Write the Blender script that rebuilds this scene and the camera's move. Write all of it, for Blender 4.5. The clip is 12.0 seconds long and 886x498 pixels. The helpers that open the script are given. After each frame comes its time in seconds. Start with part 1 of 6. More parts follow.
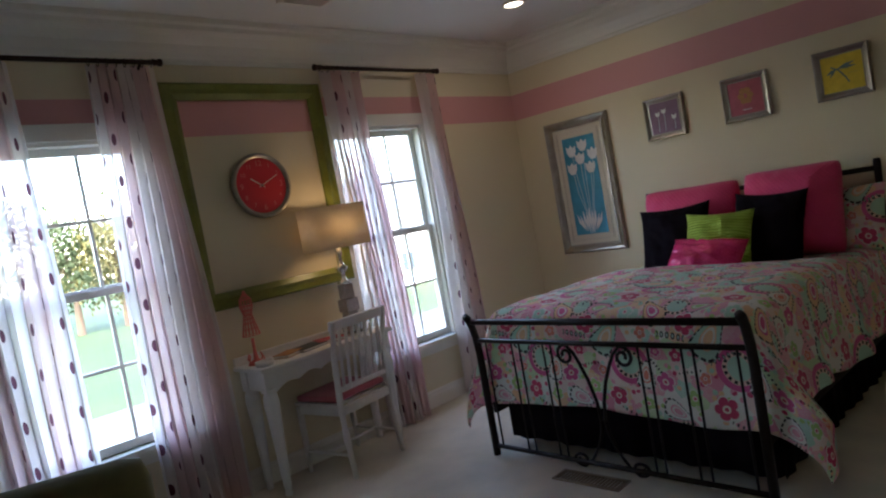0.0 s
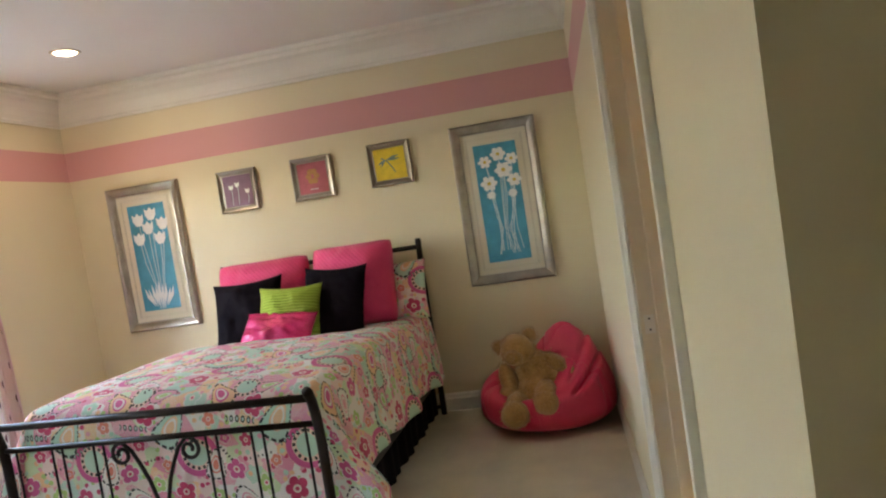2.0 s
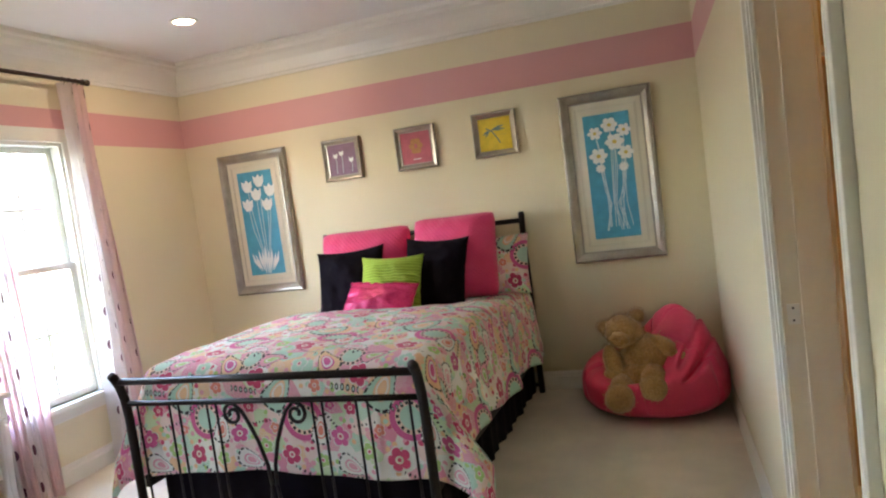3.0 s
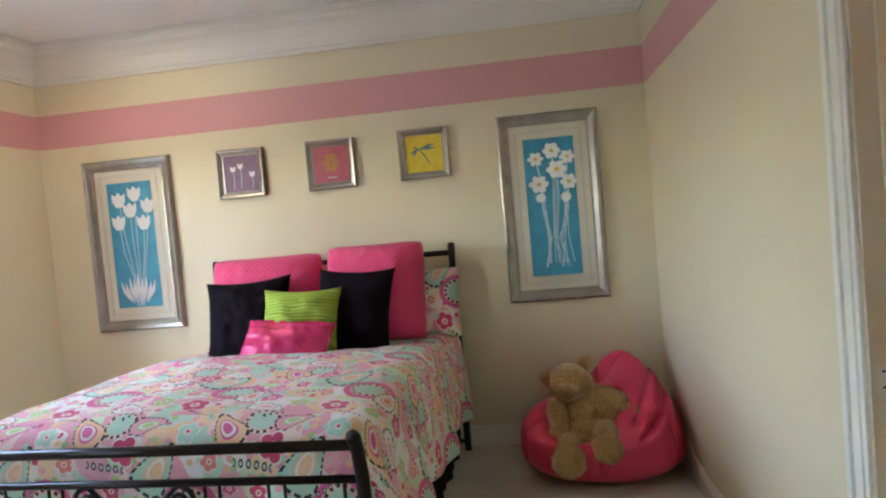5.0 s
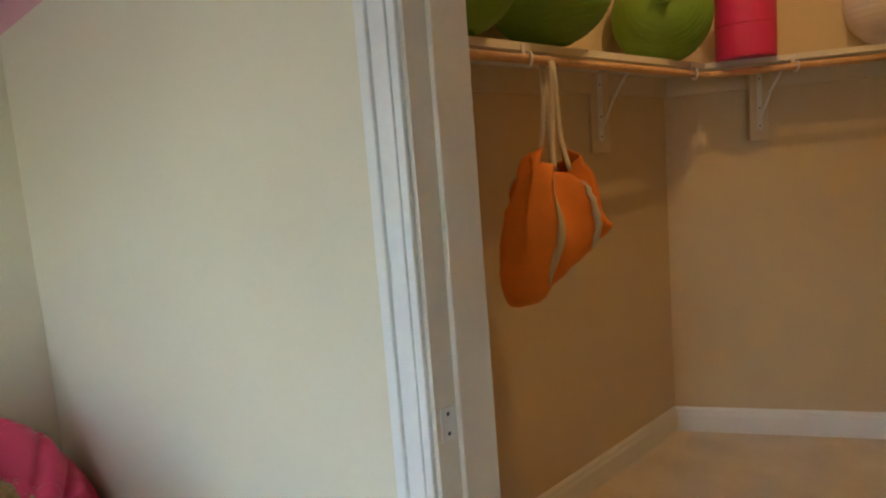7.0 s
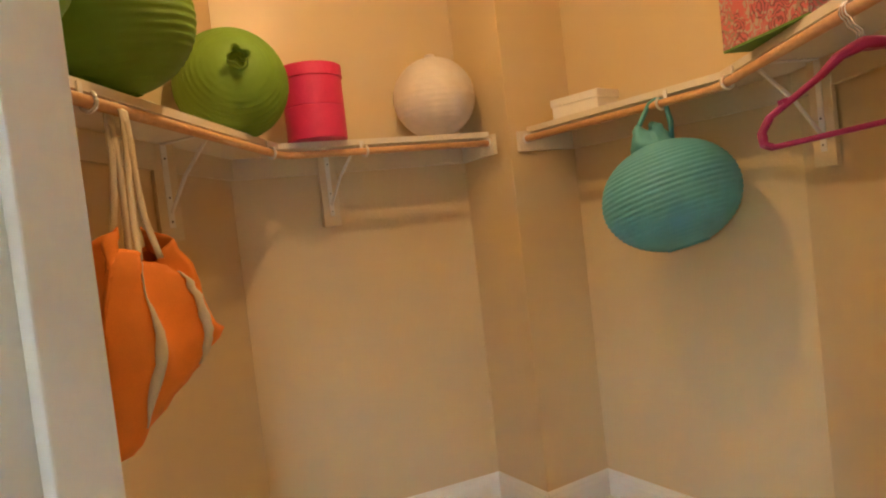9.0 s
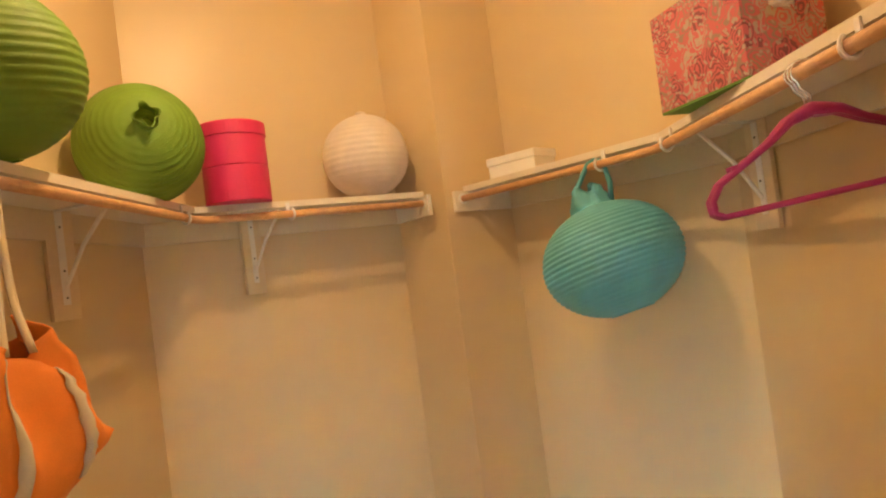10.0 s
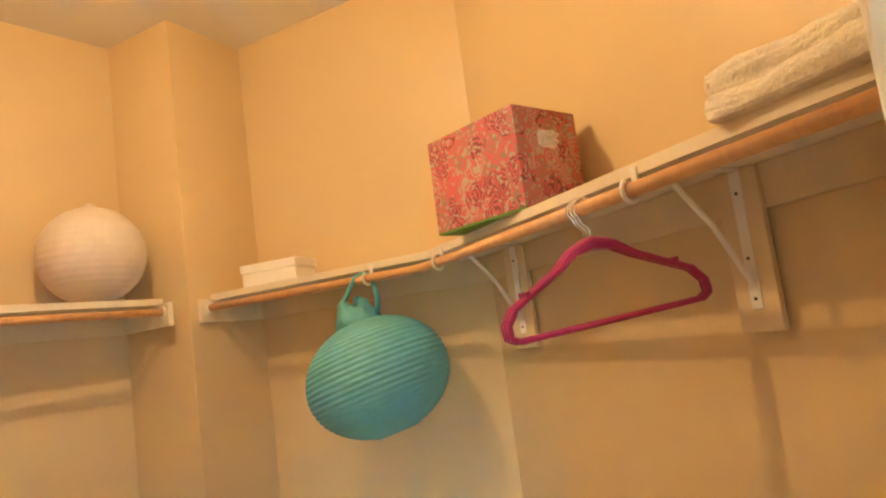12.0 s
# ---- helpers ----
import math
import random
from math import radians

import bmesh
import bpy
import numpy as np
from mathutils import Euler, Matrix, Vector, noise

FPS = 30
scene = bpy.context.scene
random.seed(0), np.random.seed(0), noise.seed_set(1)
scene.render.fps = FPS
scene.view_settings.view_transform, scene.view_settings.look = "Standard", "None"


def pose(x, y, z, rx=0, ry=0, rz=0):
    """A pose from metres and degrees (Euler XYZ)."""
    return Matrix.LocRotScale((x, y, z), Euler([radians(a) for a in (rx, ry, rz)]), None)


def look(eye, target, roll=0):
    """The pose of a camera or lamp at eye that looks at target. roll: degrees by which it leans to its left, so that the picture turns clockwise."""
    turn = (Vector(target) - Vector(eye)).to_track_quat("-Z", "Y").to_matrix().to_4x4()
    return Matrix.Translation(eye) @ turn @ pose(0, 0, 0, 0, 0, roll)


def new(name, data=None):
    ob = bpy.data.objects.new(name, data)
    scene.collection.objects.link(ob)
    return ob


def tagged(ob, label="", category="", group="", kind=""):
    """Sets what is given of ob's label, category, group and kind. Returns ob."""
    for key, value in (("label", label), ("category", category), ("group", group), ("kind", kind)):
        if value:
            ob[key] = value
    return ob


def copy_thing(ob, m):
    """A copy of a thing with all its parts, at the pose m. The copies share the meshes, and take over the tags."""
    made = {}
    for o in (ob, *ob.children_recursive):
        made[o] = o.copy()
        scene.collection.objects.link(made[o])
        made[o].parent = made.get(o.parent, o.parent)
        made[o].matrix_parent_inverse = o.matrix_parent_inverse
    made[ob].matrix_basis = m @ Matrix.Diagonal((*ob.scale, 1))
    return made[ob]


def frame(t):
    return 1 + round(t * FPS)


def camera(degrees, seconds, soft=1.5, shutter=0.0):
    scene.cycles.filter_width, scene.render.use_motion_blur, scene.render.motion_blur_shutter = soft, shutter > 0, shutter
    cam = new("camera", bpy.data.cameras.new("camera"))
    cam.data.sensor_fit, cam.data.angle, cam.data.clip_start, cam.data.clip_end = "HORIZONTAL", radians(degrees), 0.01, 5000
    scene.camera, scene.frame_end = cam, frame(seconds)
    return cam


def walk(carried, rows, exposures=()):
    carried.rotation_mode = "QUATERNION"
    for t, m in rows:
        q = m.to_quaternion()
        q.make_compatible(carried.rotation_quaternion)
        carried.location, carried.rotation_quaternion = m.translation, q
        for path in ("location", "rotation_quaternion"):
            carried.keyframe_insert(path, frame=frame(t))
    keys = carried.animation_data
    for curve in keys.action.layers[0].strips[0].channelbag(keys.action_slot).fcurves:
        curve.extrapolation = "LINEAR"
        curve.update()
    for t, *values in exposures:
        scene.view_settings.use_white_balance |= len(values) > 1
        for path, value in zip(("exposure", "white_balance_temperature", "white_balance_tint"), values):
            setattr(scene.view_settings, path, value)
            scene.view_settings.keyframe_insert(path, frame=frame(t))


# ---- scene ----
cam = camera(67.3, 12.0, soft=2.1)
PATH = [
    (0, (0.716, 0.235, 1.414), (2.113, 1.662, 1.306), -10.3),
    (0.5, (0.764, 0.252, 1.427), (2.312, 1.511, 1.283), -10.0),
    (1, (0.821, 0.234, 1.427), (2.564, 1.199, 1.256), -8.7),
    (1.5, (0.844, 0.223, 1.448), (2.755, 0.799, 1.327), -8.7),
    (2, (0.849, 0.228, 1.438), (2.813, 0.587, 1.323), -8.9),
    (2.5, (0.866, 0.252, 1.436), (2.781, 0.79, 1.232), -8.4),
    (2.7, (0.892, 0.274, 1.45), (2.775, 0.926, 1.283), -7.9),
    (4.3, (1.187, 0.682, 1.419), (3.148, 1.07, 1.355), -5.2),
    (4.5, (1.264, 0.707, 1.416), (3.206, 1.181, 1.356), -5.4),
    (5, (1.451, 0.741, 1.42), (3.431, 1.012, 1.328), -5.1),
    (5.5, (1.669, 0.825, 1.414), (3.651, 0.599, 1.271), -5.1),
    (6, (1.857, 0.828, 1.398), (3.723, 0.131, 1.221), -4.8),
    (6.5, (2.055, 0.822, 1.438), (3.708, -0.285, 1.206), -4.8),
    (8.3, (2.517, 0.55, 1.395), (3.202, -1.324, 1.255), -5.3),
    (8.5, (2.579, 0.522, 1.394), (3.093, -1.406, 1.275), -5.9),
    (9, (2.641, 0.463, 1.394), (2.813, -1.529, 1.313), -6.5),
    (9.5, (2.62, 0.379, 1.437), (2.581, -1.619, 1.382), -7.0),
    (10, (2.62, 0.301, 1.45), (2.596, -1.699, 1.497), -7.4),
    (10.5, (2.668, 0.226, 1.455), (2.4, -1.755, 1.527), -7.9),
    (11, (2.699, 0.181, 1.463), (2.159, -1.743, 1.543), -8.6),
    (11.5, (2.727, 0.169, 1.481), (1.959, -1.674, 1.587), -8.8),
    (12, (2.732, 0.16, 1.508), (1.887, -1.635, 1.757), -7.5),
]
EXPOSURES = [(0, 4.3, 6750, 13), (0.5, 4.7, 7800, 14), (1.0, 5.0, 8500, 15), (1.5, 5.65, 8500, 14), (2.0, 6.1, 8200, 13), (2.5, 6.25, 7900, 13), (4.5, 6.25, 7000, 11), (5.5, 6.25, 6800, 11), (6.5, 6.2, 6400, 10), (8.3, 6.55, 6400, 11), (9.0, 7.06, 6300, 12), (9.5, 7.36, 6250, 12), (12, 7.6, 6200, 11)]
walk(cam, [(t, look(eye, target, roll)) for t, eye, target, roll in PATH], EXPOSURES)

# ---- world, sun and lamps ----
world = bpy.data.worlds.new("sky")
scene.world = world
world.use_nodes = True
wn = world.node_tree
sky = wn.nodes.new("ShaderNodeTexSky")
sky.sky_type, sky.sun_disc = "NISHITA", False
SUN_UP, SUN_TURN = radians(42), radians(215)
sky.sun_elevation, sky.sun_rotation = SUN_UP, SUN_TURN
background = wn.nodes["Background"]
background.inputs["Strength"].default_value = 0.15
wn.links.new(sky.outputs[0], background.inputs["Color"])


def lamp(name, kind, place, energy, colour, size=0.1, target=None):
    data = bpy.data.lights.new(name, kind)
    data.energy, data.color = energy, colour
    if kind == "SUN":
        data.angle = size
    elif kind == "AREA":
        data.shape, data.size = "DISK", size
    else:
        data.shadow_soft_size = size
    ob = new(name, data)
    ob.matrix_world = look(place, target) if target else pose(*place)
    return ob


# the sun stands behind the house, as seen from the windows
sun_from = Vector((math.sin(SUN_TURN) * math.cos(SUN_UP), math.cos(SUN_TURN) * math.cos(SUN_UP), math.sin(SUN_UP)))
lamp("sun", "SUN", sun_from * 30, 0.6, (1.0, 0.94, 0.85), radians(0.5), (0, 0, 0))
CLOSET_LAMP = (2.86, -1.27, 2.75)
lamp("closet_bulb", "POINT", CLOSET_LAMP, 0.21, (1.0, 0.63, 0.275), 0.022)
lamp("desk_bulb", "POINT", (3.23, 3.75, 1.455), 0.11, (1.0, 0.70, 0.40), 0.075)
lamp("downlight_bulb", "AREA", (4.541, 3.026, 2.735), 0.12, (1.0, 0.85, 0.66), 0.11, (4.541, 3.026, 0))


# ---- materials ----
def graph(name):
    m = bpy.data.materials.new(name)
    m.use_nodes = True
    t = m.node_tree
    return m, t, t.nodes["Principled BSDF"]


def node(t, kind, links=(), **values):
    n = t.nodes.new("ShaderNode" + kind)
    for key, value in values.items():
        if key == "operation":
            n.operation = value
        elif key == "data_type":
            n.data_type = value
        elif key == "feature":
            n.feature = value
        elif key == "dims":
            n.voronoi_dimensions = value
        elif key == "blend":
            n.blend_type = value
        else:
            n.inputs[key.replace("_", " ")].default_value = value
    for slot, source in links:
        t.links.new(source, n.inputs[slot])
    return n


def calc(t, op, a, b=None, c=None):
    n = t.nodes.new("ShaderNodeMath")
    n.operation = op
    for i, v in enumerate((a, b, c)):
        if v is None:
            continue
        if isinstance(v, (int, float)):
            n.inputs[i].default_value = v
        else:
            t.links.new(v, n.inputs[i])
    return n.outputs[0]


def mix(t, fac, a, b):
    n = t.nodes.new("ShaderNodeMix")
    n.data_type = "RGBA"
    for slot, v in ((0, fac), (6, a), (7, b)):
        if isinstance(v, (int, float)):
            n.inputs[slot].default_value = v
        elif isinstance(v, tuple):
            n.inputs[slot].default_value = (*v, 1) if len(v) == 3 else v
        else:
            t.links.new(v, n.inputs[slot])
    return n.outputs[2]


def ramp(t, fac, stops, constant=False):
    n = t.nodes.new("ShaderNodeValToRGB")
    if constant:
        n.color_ramp.interpolation = "CONSTANT"
    e = n.color_ramp.elements
    while len(e) < len(stops):
        e.new(0.5)
    for el, (p, c) in zip(e, stops):
        el.position, el.color = p, (*c, 1)
    t.links.new(fac, n.inputs[0])
    return n.outputs[0]


def coords(t, which="Object"):
    return t.nodes.new("ShaderNodeTexCoord").outputs[which]


def noise_at(t, vec, scale, detail=3.0, rough=0.55):
    n = node(t, "TexNoise", [("Vector", vec)], Scale=scale, Detail=detail, Roughness=rough)
    return n.outputs["Fac"]


def bump(t, shader, height, strength, distance=0.002):
    b = node(t, "Bump", [("Height", height)], Strength=strength, Distance=distance)
    t.links.new(b.outputs[0], shader.inputs["Normal"])


def plain(name, colour, rough=0.6, metal=0.0, vary=0.12, scale=6.0, grain=120.0, relief=0.15, depth=0.001, coat=0.0, sheen=0.0, where="Object"):
    """A surface with broad and fine variation of colour, roughness and relief."""
    m, t, s = graph(name)
    vec = coords(t, where)
    broad, fine = noise_at(t, vec, scale, 4), noise_at(t, vec, grain, 3)
    both = calc(t, "ADD", calc(t, "MULTIPLY", broad, 0.65), calc(t, "MULTIPLY", fine, 0.35))
    dark = tuple(c * (1 - vary) for c in colour)
    light = tuple(min(1, c * (1 + vary)) for c in colour)
    t.links.new(ramp(t, both, [(0.3, dark), (0.7, light)]), s.inputs["Base Color"])
    t.links.new(calc(t, "ADD", calc(t, "MULTIPLY", broad, 0.16), max(0.02, rough - 0.08)), s.inputs["Roughness"])
    s.inputs["Metallic"].default_value = metal
    s.inputs["Coat Weight"].default_value = coat
    s.inputs["Sheen Weight"].default_value = sheen
    bump(t, s, both, relief, depth)
    return m


CREAM, PINK_PAINT = (0.75, 0.665, 0.47), (0.69, 0.345, 0.345)


def wall_paint(name, stripe, ground=CREAM):
    m, t, s = graph(name)
    vec = t.nodes.new("ShaderNodeNewGeometry").outputs["Position"]
    broad, fine = noise_at(t, vec, 1.3, 4), noise_at(t, vec, 170, 2)
    base = mix(t, broad, tuple(c * 0.95 for c in ground), tuple(c * 1.04 for c in ground))
    if stripe:
        z = node(t, "SeparateXYZ", [(0, vec)]).outputs[2]
        edge = calc(t, "ADD", z, calc(t, "MULTIPLY", calc(t, "SUBTRACT", noise_at(t, vec, 40), 0.5), 0.004))
        band = calc(t, "MULTIPLY", calc(t, "GREATER_THAN", edge, 2.100), calc(t, "LESS_THAN", edge, 2.322))
        base = mix(t, band, base, PINK_PAINT)
    t.links.new(base, s.inputs["Base Color"])
    t.links.new(calc(t, "ADD", calc(t, "MULTIPLY", broad, 0.10), 0.35), s.inputs["Roughness"])
    bump(t, s, fine, 0.18, 0.0012)
    return m


M_WALL = wall_paint("wall_paint_striped", True)
M_WALL_PLAIN = wall_paint("wall_paint", False)
# assumed tan, darker than the cream: puts the closet's dimness into the wall colour
M_WALL_TAN = wall_paint("closet_dimming_tan", False, (0.65, 0.495, 0.275))
M_CEILING = plain("ceiling_paint", (0.78, 0.77, 0.74), 0.85, vary=0.03, scale=1.2, grain=220, relief=0.2)
M_TRIM = plain("white_gloss_paint", (0.80, 0.775, 0.70), 0.32, vary=0.04, scale=3, grain=60, relief=0.05)
M_SHELF = plain("shelf_white_paint", (0.74, 0.67, 0.55), 0.45, vary=0.05, scale=5, grain=80, relief=0.1)
M_CARPET = plain("beige_carpet", (0.72, 0.645, 0.54), 0.95, vary=0.17, scale=3.5, grain=260, relief=0.9, depth=0.006, sheen=0.25)
M_IRON = plain("black_iron", (0.022, 0.019, 0.02), 0.42, metal=0.55, vary=0.3, scale=20, grain=200, relief=0.2)
M_WHITE_WOOD = plain("white_painted_wood", (0.78, 0.76, 0.74), 0.4, vary=0.05, scale=8, grain=90, relief=0.12)
M_SILVER = plain("brushed_silver", (0.38, 0.35, 0.315), 0.32, metal=0.8, vary=0.2, scale=12, grain=240, relief=0.25)
M_CHROME = plain("chrome", (0.75, 0.75, 0.76), 0.12, metal=1.0, vary=0.03)
M_GREEN_FRAME = plain("olive_green_lacquer", (0.18, 0.205, 0.035), 0.38, vary=0.25, scale=7, grain=60, relief=0.3, coat=0.1)
M_ROD = plain("dark_bronze", (0.035, 0.018, 0.015), 0.4, metal=0.5, vary=0.3, scale=30)
M_MAT = plain("cream_mat_board", (0.70, 0.66, 0.55), 0.8, vary=0.03, grain=400)
M_MAT_LINE = plain("mat_groove", (0.42, 0.38, 0.30), 0.8, vary=0.05)
M_WHITE_INK = plain("white_print_ink", (0.82, 0.84, 0.84), 0.6, vary=0.08, scale=60)
M_PALE_INK = plain("pale_print_ink", (0.52, 0.66, 0.72), 0.6, vary=0.15, scale=60)
M_OCHRE_INK = plain("dull_ochre_ink", (0.46, 0.22, 0.08), 0.6, vary=0.25, scale=60)
M_YELLOW_INK = plain("ochre_print_ink", (0.65, 0.50, 0.10), 0.6, vary=0.1)
M_BLUE = plain("blue_print", (0.05, 0.32, 0.50), 0.5, vary=0.2, scale=14, grain=300)
M_LILAC = plain("lilac_print", (0.25, 0.15, 0.24), 0.5, vary=0.2, scale=20)
M_ROSE = plain("rose_print", (0.46, 0.11, 0.15), 0.5, vary=0.2, scale=20)
M_YELLOW = plain("yellow_print", (0.75, 0.55, 0.05), 0.5, vary=0.15, scale=20)
M_DUSTY_BLUE = plain("dusty_blue_ink", (0.16, 0.24, 0.22), 0.6, vary=0.2, scale=60)
M_PINK_CUSHION = plain("pink_seat_fabric", (0.55, 0.14, 0.19), 0.85, vary=0.15, scale=18, grain=400, relief=0.5, sheen=0.3)
M_BLACK_FABRIC = plain("black_fabric", (0.008, 0.006, 0.011), 0.92, vary=0.3, scale=12, grain=350, relief=0.5, sheen=0.0)
M_BLACK_FABRIC.node_tree.nodes["Principled BSDF"].inputs["Specular IOR Level"].default_value = 0.12
M_BEANBAG = plain("hot_pink_leatherette", (0.80, 0.055, 0.14), 0.42, vary=0.08, scale=9, grain=260, relief=0.25, coat=0.12)
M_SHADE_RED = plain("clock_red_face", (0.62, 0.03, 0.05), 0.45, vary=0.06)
M_CLOCK_INK = plain("pale_pink_numerals", (0.70, 0.20, 0.19), 0.5, vary=0.1)
M_GLASS_DARK = plain("lamp_crystal", (0.50, 0.48, 0.45), 0.10, metal=0.35, vary=0.2, scale=30)
M_GREEN_VELVET = plain("olive_upholstery", (0.17, 0.165, 0.07), 0.85, vary=0.2, scale=10, grain=350, relief=0.4, sheen=0.3)
M_CREAM_FABRIC = plain("cream_fabric", (0.70, 0.62, 0.48), 0.9, vary=0.1, scale=10, grain=350, relief=0.5, sheen=0.2)
M_FLEECE = plain("fluffy_fleece", (0.80, 0.73, 0.60), 0.95, vary=0.12, scale=30, grain=160, relief=1.0, depth=0.01, sheen=0.4)
M_HANGER = plain("magenta_flocking", (0.33, 0.012, 0.09), 0.85, vary=0.12, scale=20, grain=500, relief=0.4, sheen=0.4)
M_ORANGE = plain("orange_canvas", (0.84, 0.235, 0.022), 0.8, vary=0.12, scale=9, grain=420, relief=0.5)
M_WEBBING = plain("cream_webbing", (0.68, 0.58, 0.42), 0.85, vary=0.1, grain=500, relief=0.5)
M_HATBOX = plain("raspberry_card", (0.62, 0.025, 0.10), 0.5, vary=0.08, scale=12)
M_WHITE_CARD = plain("white_card", (0.80, 0.76, 0.70), 0.6, vary=0.04)
M_GREEN_CARD = plain("green_card", (0.10, 0.25, 0.03), 0.6, vary=0.08)
M_PLASTIC = plain("white_plastic", (0.80, 0.78, 0.74), 0.35, vary=0.03)
M_DARK = plain("slot_shade_and_screw", (0.03, 0.03, 0.03), 0.6, vary=0.1)
M_PINK_PLASTIC = plain("coral_pink_wire", (0.75, 0.16, 0.14), 0.5, vary=0.1)
M_REGISTER = plain("brown_register_enamel", (0.30, 0.23, 0.16), 0.5, vary=0.1)
M_BOOK_RED = plain("red_cover", (0.45, 0.06, 0.07), 0.5, vary=0.15)
M_BOOK_DARK = plain("dark_cover", (0.04, 0.05, 0.05), 0.5, vary=0.15)


def wood_material(name, colour):
    m, t, s = graph(name)
    vec = coords(t)
    stretched = node(t, "Mapping", [("Vector", vec)], Scale=(30, 30, 1.6)).outputs[0]
    grain = noise_at(t, stretched, 1.2, 5, 0.6)
    t.links.new(ramp(t, grain, [(0.3, tuple(c * 0.84 for c in colour)), (0.65, colour)]), s.inputs["Base Color"])
    s.inputs["Roughness"].default_value = 0.5
    bump(t, s, grain, 0.2, 0.001)
    return m


M_CLEAT = plain("cleat_tan_paint", (0.68, 0.555, 0.36), 0.45, vary=0.05, scale=5, grain=80, relief=0.1)
# trim paint for the jambs, with the closet's warm light mixed into its colour
M_JAMB = plain("warm_lit_gloss_paint", (0.78, 0.70, 0.55), 0.35, vary=0.04, scale=3, grain=60, relief=0.05)
M_ROD_WOOD = wood_material("pine_rod", (0.68, 0.38, 0.17))


def fur_material():
    m, t, s = graph("honey_plush")
    vec = coords(t)
    strands = noise_at(t, vec, 95, 4, 0.7)
    broad = noise_at(t, vec, 9, 3)
    both = calc(t, "ADD", calc(t, "MULTIPLY", strands, 0.7), calc(t, "MULTIPLY", broad, 0.3))
    t.links.new(ramp(t, both, [(0.3, (0.34, 0.17, 0.05)), (0.52, (0.58, 0.33, 0.12)), (0.75, (0.76, 0.49, 0.21))]), s.inputs["Base Color"])
    s.inputs["Roughness"].default_value = 0.95
    s.inputs["Sheen Weight"].default_value = 0.5
    bump(t, s, both, 1.0, 0.012)
    return m


M_FUR = fur_material()


def quilt_pink():
    """Pink sham with a small quilted lattice."""
    m, t, s = graph("pink_quilted_sham")
    uv = node(t, "SeparateXYZ", [(0, coords(t, "UV"))])
    a = calc(t, "SINE", calc(t, "MULTIPLY", calc(t, "ADD", uv.outputs[0], uv.outputs[1]), 105))
    b = calc(t, "SINE", calc(t, "MULTIPLY", calc(t, "SUBTRACT", uv.outputs[0], uv.outputs[1]), 105))
    lattice = calc(t, "MULTIPLY", calc(t, "ABSOLUTE", a), calc(t, "ABSOLUTE", b))
    n = noise_at(t, coords(t), 8)
    t.links.new(mix(t, n, (0.74, 0.035, 0.15), (0.84, 0.06, 0.21)), s.inputs["Base Color"])
    s.inputs["Roughness"].default_value = 0.62
    s.inputs["Sheen Weight"].default_value = 0.25
    bump(t, s, calc(t, "ADD", lattice, n), 0.5, 0.004)
    return m


def pleated_green():
    m, t, s = graph("lime_pleated_cotton")
    uv = node(t, "SeparateXYZ", [(0, coords(t, "UV"))])
    wave = calc(t, "SINE", calc(t, "ADD", calc(t, "MULTIPLY", uv.outputs[1], 330), calc(t, "MULTIPLY", noise_at(t, coords(t), 10), 5)))
    # shade of the pleats is in the colour: troughs darker than crests
    t.links.new(mix(t, calc(t, "MULTIPLY_ADD", wave, 0.35, 0.5), (0.27, 0.42, 0.035), (0.43, 0.60, 0.09)), s.inputs["Base Color"])
    s.inputs["Roughness"].default_value = 0.75
    bump(t, s, wave, 0.6, 0.004)
    return m


def sequins():
    m, t, s = graph("pink_sequins")
    v = node(t, "TexVoronoi", [("Vector", coords(t, "UV"))], Scale=130.0)
    t.links.new(mix(t, v.outputs["Distance"], (0.86, 0.05, 0.22), (0.66, 0.025, 0.13)), s.inputs["Base Color"])
    s.inputs["Roughness"].default_value = 0.2
    s.inputs["Metallic"].default_value = 0.12
    tilt = node(t, "SeparateColor", [(0, v.outputs["Color"])]).outputs[0]
    bump(t, s, calc(t, "ADD", v.outputs["Distance"], tilt), 0.18, 0.006)
    return m


M_QUILT, M_PLEAT, M_SEQUIN = quilt_pink(), pleated_green(), sequins()


